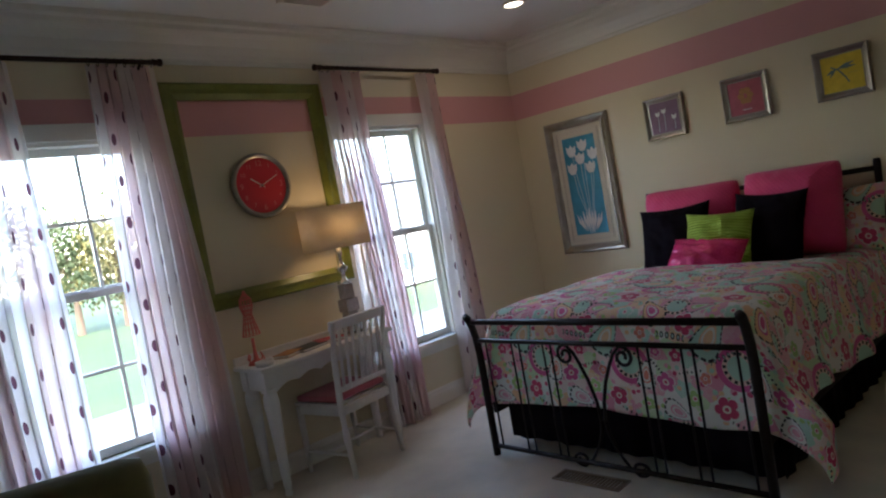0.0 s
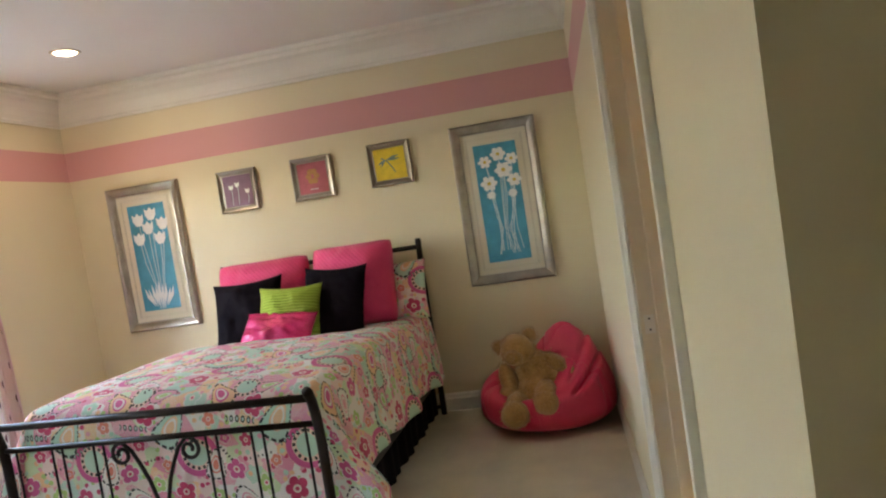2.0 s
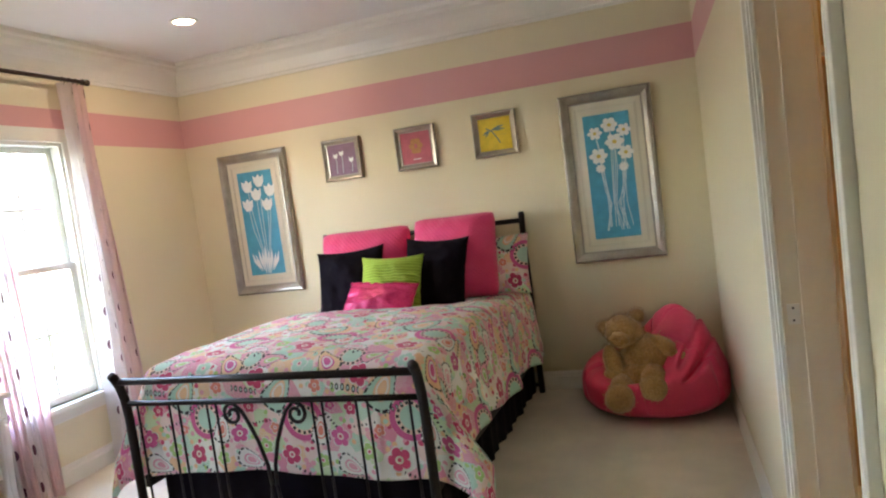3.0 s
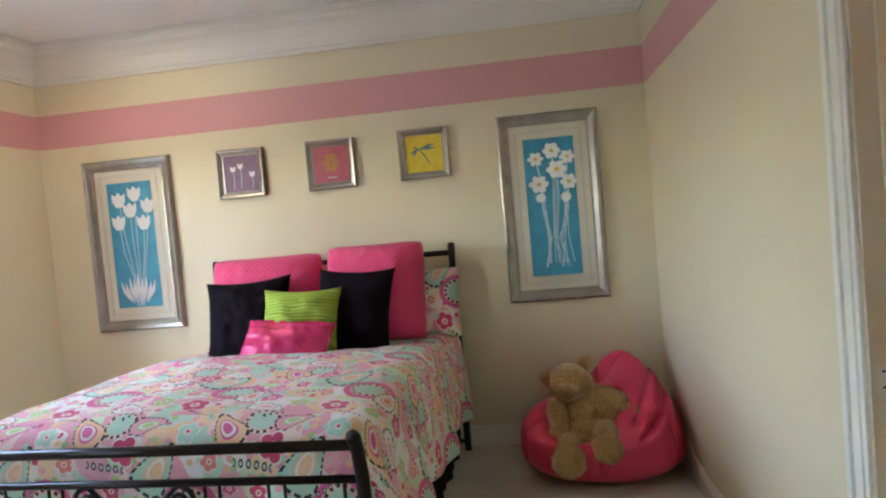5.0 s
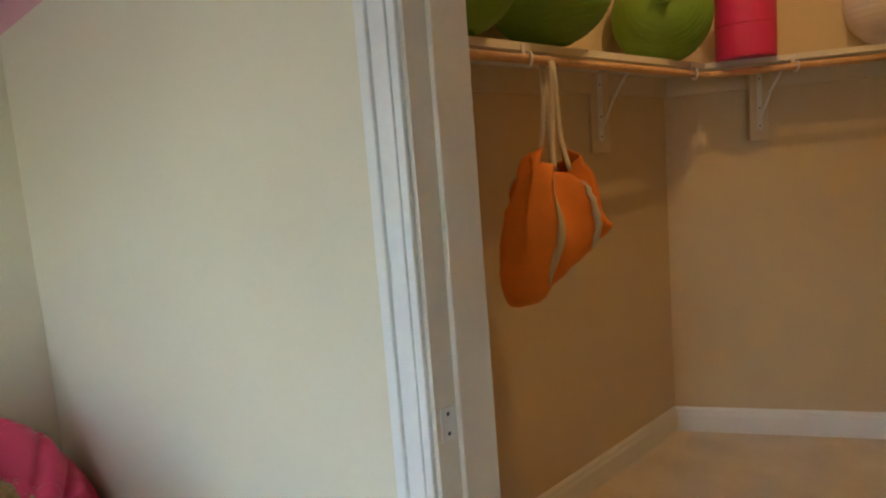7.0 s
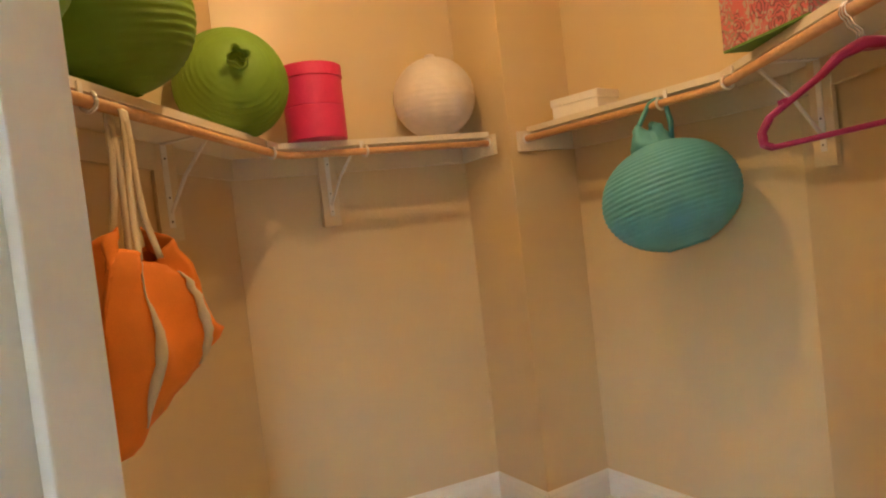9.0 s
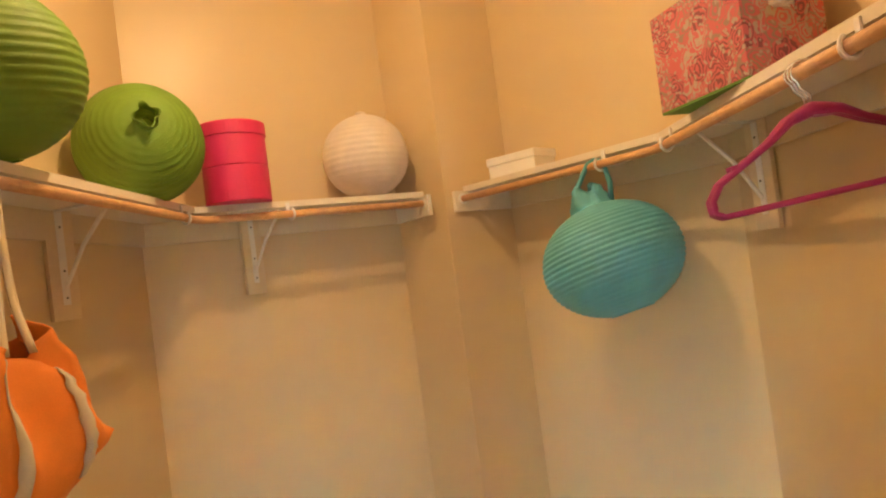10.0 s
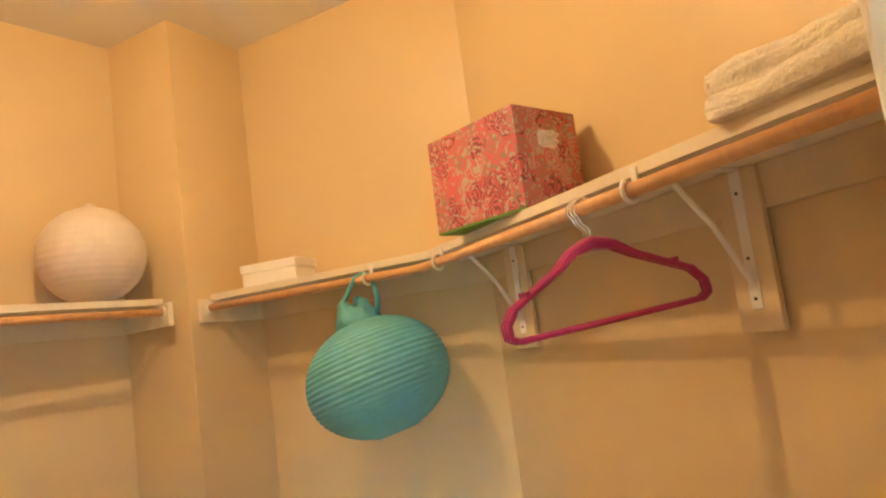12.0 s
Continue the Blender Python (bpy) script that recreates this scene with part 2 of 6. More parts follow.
def floral():
    """Cotton printed with a repeat of paisley drops, five-petal flowers, arcs and black dashes; the texture lies in metres of cloth."""
    m, t, s = graph("paisley_floral_print")
    uv0 = coords(t, "UV")
    warp = node(t, "TexNoise", [("Vector", uv0)], Scale=6.0, Detail=2.0)
    uv = node(t, "VectorMath", [(0, uv0), (1, node(t, "VectorMath", [(0, warp.outputs["Color"])], operation="SCALE", Scale=0.022).outputs[0])], operation="ADD").outputs[0]
    wide, tall = 0.52, 0.60
    black, white = (0.025, 0.03, 0.035), (0.82, 0.80, 0.76)
    crimson, magenta, coral = (0.66, 0.07, 0.17), (0.70, 0.12, 0.32), (0.78, 0.26, 0.20)
    lime, mint, peach, rose = (0.42, 0.62, 0.22), (0.46, 0.68, 0.56), (0.84, 0.56, 0.34), (0.80, 0.38, 0.47)

    def local(cx, cy, turn=0.0):
        """Places round one motif of the repeat, turned with it."""
        off = node(t, "VectorMath", [(0, uv)], operation="SUBTRACT")
        off.inputs[1].default_value = (cx, cy, 0)
        near = node(t, "VectorMath", [(0, off.outputs[0])], operation="WRAP")
        near.inputs[1].default_value, near.inputs[2].default_value = (wide / 2, tall / 2, 1), (-wide / 2, -tall / 2, -1)
        xy = node(t, "SeparateXYZ", [(0, near.outputs[0])])
        x, y = xy.outputs[0], xy.outputs[1]
        if turn:
            k, q = math.cos(radians(turn)), math.sin(radians(turn))
            x, y = (calc(t, "MULTIPLY_ADD", x, k, calc(t, "MULTIPLY", y, q)), calc(t, "MULTIPLY_ADD", y, k, calc(t, "MULTIPLY", x, -q)))
        return x, y

    def below(value, limit):
        return calc(t, "LESS_THAN", value, limit)

    def both(a, b):
        return calc(t, "MULTIPLY", a, b)

    def radius(x, y):
        return calc(t, "SQRT", calc(t, "MULTIPLY_ADD", x, x, calc(t, "MULTIPLY", y, y)))

    # painted ground: soft overlapping pastel shapes with fine pale lines
    v = node(t, "TexVoronoi", [("Vector", uv)], Scale=13.0, dims="2D")
    rnd = node(t, "SeparateColor", [(0, v.outputs["Color"])])
    ground = ramp(t, rnd.outputs[0], [(0.0, rose), (0.16, white), (0.34, peach), (0.48, (0.84, 0.66, 0.62)), (0.62, mint), (0.74, (0.60, 0.74, 0.48)), (0.86, (0.78, 0.30, 0.42))], True)
    lines = below(calc(t, "ABSOLUTE", calc(t, "SINE", calc(t, "MULTIPLY", v.outputs["Distance"], 30))), 0.25)
    c = mix(t, both(lines, below(rnd.outputs[1], 0.6)), ground, white)
    v = node(t, "TexVoronoi", [("Vector", uv)], Scale=31.0, dims="2D")
    rnd = node(t, "SeparateColor", [(0, v.outputs["Color"])])
    bits = ramp(t, rnd.outputs[0], [(0.0, rose), (0.3, mint), (0.45, peach), (0.65, lime), (0.8, crimson)], True)
    c = mix(t, both(below(v.outputs["Distance"], 0.36), below(rnd.outputs[1], 0.42)), c, bits)

    # arcs: a pink band edged with black strokes
    for cx, cy, r, colour in ((0.02, 0.27, 0.10, magenta), (0.30, 0.56, 0.085, rose)):
        x, y = local(cx, cy)
        d, a = radius(x, y), calc(t, "ARCTAN2", y, x)
        c = mix(t, below(d, r), c, (0.82, 0.60, 0.50))
        c = mix(t, below(calc(t, "ABSOLUTE", calc(t, "SUBTRACT", d, r * 0.86)), r * 0.13), c, colour)
        c = mix(t, below(d, r * 0.52), c, mint)
        strokes = both(below(calc(t, "ABSOLUTE", calc(t, "SUBTRACT", d, r * 0.63)), r * 0.07), calc(t, "GREATER_THAN", calc(t, "SINE", calc(t, "MULTIPLY", a, 15)), 0.0))
        c = mix(t, strokes, c, black)
    # paisley drops with a dotted black outline
    for cx, cy, r, turn, fill, heart in ((0.13, 0.40, 0.075, 35, mint, peach), (0.41, 0.53, 0.062, -40, peach, magenta), (0.33, 0.06, 0.052, 110, white, rose), (0.19, 0.56, 0.048, 75, rose, lime), (0.46, 0.22, 0.050, 10, white, coral)):
        x, y = local(cx, cy, turn)
        lean = calc(t, "MULTIPLY_ADD", y, 0.55 / r, 1.35)
        f = calc(t, "MULTIPLY", radius(calc(t, "MULTIPLY", x, lean), calc(t, "MULTIPLY", y, 0.72)), 1 / r)
        c = mix(t, below(f, 1.0), c, fill)
        a = calc(t, "ARCTAN2", y, x)
        dots = both(below(calc(t, "ABSOLUTE", calc(t, "SUBTRACT", f, 0.94)), 0.055), calc(t, "GREATER_THAN", calc(t, "SINE", calc(t, "MULTIPLY", a, 17)), -0.55))
        c = mix(t, dots, c, black)
        c = mix(t, below(f, 0.58), c, heart)
        c = mix(t, below(calc(t, "ABSOLUTE", calc(t, "SUBTRACT", f, 0.40)), 0.07), c, white)
    # flowers
    for cx, cy, r, colour, turn in ((0.10, 0.10, 0.056, crimson, 0), (0.37, 0.19, 0.050, magenta, 20), (0.24, 0.46, 0.056, crimson, 40), (0.46, 0.42, 0.034, coral, 0), (0.235, 0.13, 0.042, lime, 10), (0.03, 0.52, 0.044, mint, 30), (0.47, 0.08, 0.036, lime, 0), (0.30, 0.32, 0.034, crimson, 15), (0.17, 0.225, 0.030, coral, 0), (0.40, 0.335, 0.028, magenta, 50)):
        r *= 0.9
        x, y = local(cx, cy, turn)
        d, a = radius(x, y), calc(t, "ARCTAN2", y, x)
        lobe = calc(t, "MULTIPLY_ADD", calc(t, "POWER", calc(t, "ABSOLUTE", calc(t, "COSINE", calc(t, "MULTIPLY", a, 2.5))), 0.5), 0.40 * r, 0.60 * r)
        c = mix(t, below(d, calc(t, "MULTIPLY", lobe, 1.13)), c, white)
        c = mix(t, below(d, lobe), c, colour)
        c = mix(t, below(d, r * 0.34), c, (0.84, 0.74, 0.66))
        c = mix(t, below(d, r * 0.17), c, crimson)
    # rows of black drops and dashes
    for cx, cy, turn, reach, step, high in ((0.31, 0.405, 8, 0.068, 0.027, 0.015), (0.09, 0.315, -25, 0.055, 0.022, 0.010), (0.41, 0.27, 55, 0.05, 0.018, 0.007), (0.24, 0.25, -12, 0.06, 0.020, 0.006), (0.03, 0.02, 25, 0.06, 0.024, 0.008), (0.28, 0.0, -30, 0.045, 0.02, 0.007)):
        x, y = local(cx, cy, turn)
        bit = calc(t, "MULTIPLY", calc(t, "SUBTRACT", calc(t, "FRACT", calc(t, "MULTIPLY", x, 1 / step)), 0.5), step / (high * 0.62))
        f = radius(bit, calc(t, "MULTIPLY", y, 1 / high))
        row = both(below(calc(t, "ABSOLUTE", x), reach), below(f, 1.0))
        c = mix(t, row, c, black)
        if high > 0.009:
            c = mix(t, both(row, below(f, 0.55)), c, (0.50, 0.62, 0.56))
    t.links.new(c, s.inputs["Base Color"])
    s.inputs["Roughness"].default_value = 0.8
    s.inputs["Sheen Weight"].default_value = 0.15
    soft = noise_at(t, coords(t), 7, 4)
    bump(t, s, calc(t, "ADD", soft, calc(t, "MULTIPLY", noise_at(t, uv, 500, 1), 0.1)), 0.5, 0.02)
    return m


M_FLORAL = floral()


def paisley_card():
    m, t, s = graph("paisley_printed_card")
    vec = coords(t)
    warp = node(t, "TexNoise", [("Vector", vec)], Scale=16.0, Detail=2.0)
    vec = node(t, "VectorMath", [(0, vec), (1, node(t, "VectorMath", [(0, warp.outputs["Color"])], operation="SCALE", Scale=0.07).outputs[0])], operation="ADD").outputs[0]
    v = node(t, "TexVoronoi", [("Vector", vec)], Scale=19.0)
    rnd = node(t, "SeparateColor", [(0, v.outputs["Color"])])
    wob = calc(t, "ADD", v.outputs["Distance"], calc(t, "MULTIPLY", noise_at(t, vec, 26), 0.3))
    rings = calc(t, "GREATER_THAN", calc(t, "SINE", calc(t, "MULTIPLY", wob, 34)), 0.1)
    tint = ramp(t, rnd.outputs[0], [(0.0, (0.30, 0.20, 0.15)), (0.35, (0.44, 0.36, 0.28)), (0.65, (0.22, 0.06, 0.07))], True)
    c = mix(t, calc(t, "MULTIPLY", rings, calc(t, "LESS_THAN", wob, 0.95)), (0.54, 0.12, 0.125), tint)
    spots = node(t, "TexVoronoi", [("Vector", vec)], Scale=62.0).outputs["Distance"]
    c = mix(t, calc(t, "LESS_THAN", spots, 0.34), c, (0.40, 0.33, 0.26))
    t.links.new(c, s.inputs["Base Color"])
    s.inputs["Roughness"].default_value = 0.5
    return m


M_PAISLEY = paisley_card()


def sheer():
    """Sheer white curtain with pink bands and columns of dark woven ticks (texture in metres of cloth)."""
    m, t, s = graph("sheer_ticked_voile")
    uv = node(t, "SeparateXYZ", [(0, coords(t, "UV"))])
    u, v = uv.outputs[0], uv.outputs[1]
    column = calc(t, "FLOOR", calc(t, "MULTIPLY", u, 9.5))
    cu = calc(t, "ABSOLUTE", calc(t, "SUBTRACT", calc(t, "FRACT", calc(t, "MULTIPLY", u, 9.5)), 0.5))
    cv = calc(t, "FRACT", calc(t, "MULTIPLY_ADD", v, 4.6, calc(t, "MULTIPLY", column, 0.5)))
    shape = calc(t, "ADD", calc(t, "POWER", calc(t, "MULTIPLY", cu, 17.0), 2), calc(t, "POWER", calc(t, "MULTIPLY", calc(t, "ABSOLUTE", calc(t, "SUBTRACT", cv, 0.5)), 7.0), 2))
    tick = calc(t, "LESS_THAN", shape, 1.0)
    stripe = calc(t, "GREATER_THAN", calc(t, "SINE", calc(t, "MULTIPLY", u, 15.0)), 0.1)
    cloth = mix(t, stripe, (0.86, 0.81, 0.80), (0.84, 0.66, 0.67))
    colour = mix(t, tick, cloth, (0.15, 0.06, 0.09))
    t.links.new(colour, s.inputs["Base Color"])
    s.inputs["Roughness"].default_value = 0.85
    through_cloth = node(t, "BsdfTranslucent", [("Color", colour)])
    clear = node(t, "BsdfTransparent")
    body = node(t, "MixShader", [(1, s.outputs[0]), (2, through_cloth.outputs[0])], Fac=0.62)
    weave = node(t, "TexNoise", [("Vector", coords(t))], Scale=300.0).outputs["Fac"]
    see = calc(t, "MULTIPLY", calc(t, "SUBTRACT", 1.0, tick), calc(t, "MULTIPLY_ADD", weave, 0.14, 0.09))
    final = node(t, "MixShader", [(0, see), (1, body.outputs[0]), (2, clear.outputs[0])])
    t.links.new(final.outputs[0], t.nodes["Material Output"].inputs["Surface"])
    return m


M_SHEER = sheer()


def lantern_paper(name, colour, light=0.25):
    m, t, s = graph(name)
    vec = coords(t)
    n = noise_at(t, vec, 14, 4)
    c = mix(t, n, tuple(k * 0.85 for k in colour), tuple(min(1, k * 1.12) for k in colour))
    t.links.new(c, s.inputs["Base Color"])
    s.inputs["Roughness"].default_value = 0.6
    bump(t, s, noise_at(t, vec, 70, 3), 0.25, 0.002)
    glow = node(t, "BsdfTranslucent", [("Color", c)])
    body = node(t, "MixShader", [(1, s.outputs[0]), (2, glow.outputs[0])], Fac=light)
    t.links.new(body.outputs[0], t.nodes["Material Output"].inputs["Surface"])
    return m


M_LANTERN_GREEN = lantern_paper("green_rice_paper", (0.20, 0.345, 0.03))
M_LANTERN_WHITE = lantern_paper("white_rice_paper", (0.80, 0.71, 0.62))
M_LANTERN_BLUE = lantern_paper("turquoise_rice_paper", (0.16, 0.51, 0.58))
M_LAMP_SHADE = lantern_paper("linen_shade", (0.84, 0.76, 0.62), 0.38)


def emitter(name, colour, strength):
    m, t, s = graph(name)
    s.inputs["Base Color"].default_value = (*colour, 1)
    s.inputs["Emission Color"].default_value = (*colour, 1)
    s.inputs["Emission Strength"].default_value = strength
    return m


M_DOWNLIGHT = emitter("downlight_glow", (1.0, 0.9, 0.75), 0.4)
M_DOME = emitter("closet_dome_glow", (1.0, 0.75, 0.45), 0.1)


def pane_material():
    m, t, s = graph("window_glass")
    clear, gloss = node(t, "BsdfTransparent"), node(t, "BsdfGlossy", Roughness=0.02)
    mixed = node(t, "MixShader", [(1, clear.outputs[0]), (2, gloss.outputs[0])], Fac=0.05)
    t.links.new(mixed.outputs[0], t.nodes["Material Output"].inputs["Surface"])
    return m


M_PANE = pane_material()
M_LAWN = plain("lawn", (0.045, 0.08, 0.022), 0.9, vary=0.35, scale=0.25, grain=6, relief=0.6, depth=0.03)
M_ROAD = plain("pale_asphalt", (0.17, 0.165, 0.16), 0.9, vary=0.15, scale=0.4, grain=20)
M_LEAF = plain("summer_leaves", (0.04, 0.062, 0.018), 0.7, vary=0.5, scale=0.5, grain=9)
M_LEAF_YELLOW = plain("autumn_leaves", (0.095, 0.085, 0.02), 0.7, vary=0.4, scale=0.5, grain=9)
M_BARK = plain("bark", (0.12, 0.085, 0.06), 0.9, vary=0.3, scale=4, grain=30, relief=0.6, depth=0.02)
M_SIDING = plain("pale_siding", (0.62, 0.63, 0.64), 0.7, vary=0.06, scale=1)
M_ROOF = plain("grey_shingle", (0.14, 0.15, 0.17), 0.85, vary=0.2, scale=1.5, grain=14)
M_HOUSE_GLASS = plain("dark_house_glass", (0.06, 0.08, 0.10), 0.1, vary=0.1)


# ---- mesh helpers ----
def mesh_of(bm, name, mat, smooth=False):
    bmesh.ops.recalc_face_normals(bm, faces=bm.faces[:])
    me = bpy.data.meshes.new(name)
    bm.to_mesh(me)
    bm.free()
    for m in (mat if isinstance(mat, (list, tuple)) else [mat]):
        me.materials.append(m)
    if smooth:
        me.shade_smooth()
    return me


def part(name, bm, mat, parent=None, label="", smooth=False):
    ob = new(name, mesh_of(bm, name, mat, smooth))
    if parent:
        ob.parent = parent
    if label:
        ob["label"] = label
    return ob


def thing(name, label, category, place=None, group="", kind=""):
    ob = new(name)
    ob.empty_display_size = 0.1
    if place:
        ob.matrix_world = pose(*place)
    return tagged(ob, label, category, group, kind)


def setting(name, bm, mat, label, category, smooth=False):
    return tagged(part(name, bm, mat, None, "", smooth), label, category, "", "structure")


def box(bm, lo, hi, bevel=0.0, turn=None):
    made = bmesh.ops.create_cube(bm, size=1.0)["verts"]
    for v in made:
        v.co = Vector([l + (h - l) * (c + 0.5) for l, h, c in zip(lo, hi, v.co)])
    if bevel > 0:
        edges = list({e for v in made for e in v.link_edges})
        done = bmesh.ops.bevel(bm, geom=edges, offset=bevel, segments=2, affect="EDGES", profile=0.6)
        made = list({v for f in done["faces"] for v in f.verts} | {v for v in made if v.is_valid})
    if turn:
        for v in made:
            v.co = turn @ v.co
    return made


def boxed(lo, hi, bevel=0.0):
    bm = bmesh.new()
    box(bm, lo, hi, bevel)
    return bm


def prism(poly, z0, z1):
    bm = bmesh.new()
    low = [bm.verts.new((x, y, z0)) for x, y in poly]
    high = [bm.verts.new((x, y, z1)) for x, y in poly]
    bm.faces.new(low[::-1]), bm.faces.new(high)
    for i in range(len(poly)):
        j = (i + 1) % len(poly)
        bm.faces.new((low[i], low[j], high[j], high[i]))
    return bm


def tube(bm, points, radius, sides=10, closed=False):
    """A round bar along points; radius is one number or one for each point."""
    pts = [Vector(p) for p in points]
    rings, up = [], Vector((0.13, 0.29, 0.95)).normalized()
    for i, p in enumerate(pts):
        a, b = pts[max(i - 1, 0)], pts[min(i + 1, len(pts) - 1)]
        if closed:
            a, b = pts[i - 1], pts[(i + 1) % len(pts)]
        way = (b - a).normalized()
        side = way.cross(up if abs(way.dot(up)) < 0.95 else Vector((1, 0, 0))).normalized()
        if rings and side.dot(last) < 0:
            side = -side
        last = side
        other = way.cross(side)
        r = radius[i] if isinstance(radius, (list, tuple)) else radius
        rings.append([bm.verts.new(p + (side * math.cos(k) + other * math.sin(k)) * r) for k in (math.tau * s / sides for s in range(sides))])
    pairs = list(zip(rings, rings[1:])) + ([(rings[-1], rings[0])] if closed else [])
    for a, b in pairs:
        for s in range(sides):
            bm.faces.new((a[s], a[(s + 1) % sides], b[(s + 1) % sides], b[s]))
    if not closed:
        bm.faces.new(rings[0][::-1]), bm.faces.new(rings[-1])


def bar(points, radius, sides=10, closed=False):
    bm = bmesh.new()
    tube(bm, points, radius, sides, closed)
    return bm


def lathe(profile, sides=32, centre=(0, 0)):
    """A turned body from (radius, z) pairs."""
    bm = bmesh.new()
    rings = []
    for r, z in profile:
        if r < 1e-5:
            rings.append([bm.verts.new((*centre, z))])
        else:
            rings.append([bm.verts.new((centre[0] + r * math.cos(math.tau * s / sides), centre[1] + r * math.sin(math.tau * s / sides), z)) for s in range(sides)])
    for a, b in zip(rings, rings[1:]):
        for s in range(sides):
            n = (s + 1) % sides
            if len(a) == 1 and len(b) > 1:
                bm.faces.new((a[0], b[s], b[n]))
            elif len(b) == 1 and len(a) > 1:
                bm.faces.new((a[s], a[n], b[0]))
            elif len(a) > 1:
                bm.faces.new((a[s], a[n], b[n], b[s]))
    return bm


def grid(nu, nv, at, uv=None, thick=0.0):
    """A sheet with the places at(u, v), u and v from 0 to 1; uv gives its texture places."""
    bm = bmesh.new()
    layer = bm.loops.layers.uv.new("cloth")
    rows = [[bm.verts.new(at(i / nu, j / nv)) for i in range(nu + 1)] for j in range(nv + 1)]
    for j in range(nv):
        for i in range(nu):
            f = bm.faces.new((rows[j][i], rows[j][i + 1], rows[j + 1][i + 1], rows[j + 1][i]))
            for loop, (a, b) in zip(f.loops, ((i, j), (i + 1, j), (i + 1, j + 1), (i, j + 1))):
                loop[layer].uv = uv(a / nu, b / nv) if uv else (a / nu, b / nv)
    return bm


def smoothed(ob, level=1):
    m = ob.modifiers.new("soft", "SUBSURF")
    m.levels = m.render_levels = level
    return ob


def thickened(ob, depth, offset=-1.0):
    m = ob.modifiers.new("depth", "SOLIDIFY")
    m.thickness, m.offset = depth, offset
    return ob


# ---- the rooms ----
EAST, NORTH, SOUTH, WEST, TOP = 5.5, 3.92, 0.03, -0.4, 2.74
DOOR_A, DOOR_B, DOOR_TOP = 2.232, 3.03, 2.05
HALL = 1.51
CH_F, CH_M, CH_G = (2.77, -2.817), (2.55, -2.52), (2.244, -2.746)
CL_E, CL_W, CL_N, CL_TOP = 3.745, 1.60, -0.115, 2.88
CORNER_L, CORNER_R = (CL_E, -2.29), (CL_W, -1.876)
setting("floor", boxed((-0.52, -3.1, -0.1), (5.62, 4.04, 0)), M_CARPET, "beige cut-pile carpet over the whole floor", "carpet")
setting("ceiling", boxed((WEST - 0.12, -0.03, TOP), (EAST + 0.12, NORTH + 0.12, TOP + 0.12)), M_CEILING, "matt white painted bedroom ceiling", "ceiling")
# the hall ceiling is out of view, added to keep daylight out of the hall
setting("ceiling_hall", boxed((WEST - 0.12, -2.2, TOP), (HALL + 0.03, -0.03, TOP + 0.12)), M_CEILING, "unseen matt white ceiling added to close the hall", "ceiling")
setting("ceiling_closet", boxed((CL_W - 0.04, -3.1, CL_TOP), (CL_E + 0.1, -0.05, CL_TOP + 0.1)), M_CEILING, "white painted closet ceiling", "ceiling")
WINDOWS = [(1.348, 2.188), (3.468, 4.308)]
SILL, HEAD = 0.487, 2.11


def pierced(name, x0, x1, y0, y1, top, holes, mat, label):
    """A wall along x with openings (x0, x1, z0, z1) right through it."""
    bm = bmesh.new()
    x = x0
    for a, b, low, high in holes:
        box(bm, (x, y0, 0), (a, y1, top))
        if low > 0:
            box(bm, (a, y0, 0), (b, y1, low))
        box(bm, (a, y0, high), (b, y1, top))
        x = b
    box(bm, (x, y0, 0), (x1, y1, top))
    return setting(name, bm, mat, label, "wall")


pierced("wall_north", WEST - 0.12, EAST + 0.12, NORTH, NORTH + 0.12, TOP, [(a, b, SILL, HEAD) for a, b in WINDOWS], M_WALL, "cream painted wall with a pink stripe and two windows")
setting("wall_east", boxed((EAST, SOUTH - 0.12, 0), (EAST + 0.12, NORTH, TOP)), M_WALL, "cream painted wall with a pink stripe behind the bed", "wall")
pierced("wall_south", HALL, EAST, CL_N, SOUTH, CL_TOP, [(DOOR_A, DOOR_B, 0, DOOR_TOP)], M_WALL, "cream painted wall with a pink stripe and the closet doorway")
# west wall and hall end are unseen, added to close the room and darken the hall
setting("wall_west", boxed((WEST - 0.12, -2.2, 0), (WEST, NORTH, TOP)), M_WALL, "cream painted wall with a pink stripe", "wall")
setting("wall_hall_end", boxed((WEST, -2.2, 0), (1.50, -2.08, TOP)), M_WALL_PLAIN, "unseen cream painted wall added to close the hall", "wall")


def slab(a, b, depth):
    """The footprint of a wall from a to b, its thickness to the right of that way."""
    way = Vector((b[0] - a[0], b[1] - a[1])).normalized()
    out = Vector((way.y, -way.x)) * depth
    return [a, b, (b[0] + out.x, b[1] + out.y), (a[0] + out.x, a[1] + out.y)]


setting("wall_closet_west", prism([(1.50, -2.2), (CL_W, -2.2), (CL_W, CL_N), (HALL, CL_N), (1.50, -0.65)], 0, CL_TOP), M_WALL_TAN, "closet side wall in an assumed tan that dims the closet", "wall")
setting("wall_closet_east", boxed((CL_E, -2.37, 0), (CL_E + 0.1, CL_N, CL_TOP)), M_WALL_TAN, "closet side wall in an assumed tan that dims the closet", "wall")
setting("wall_closet_back_east", prism(slab(CH_F, CORNER_L, 0.1), 0, CL_TOP), M_WALL_TAN, "slanting closet back wall in an assumed tan that dims the closet", "wall")
setting("wall_closet_back_west", prism(slab(CORNER_R, CH_G, 0.1), 0, CL_TOP), M_WALL_TAN, "slanting closet back wall in an assumed tan that dims the closet", "wall")
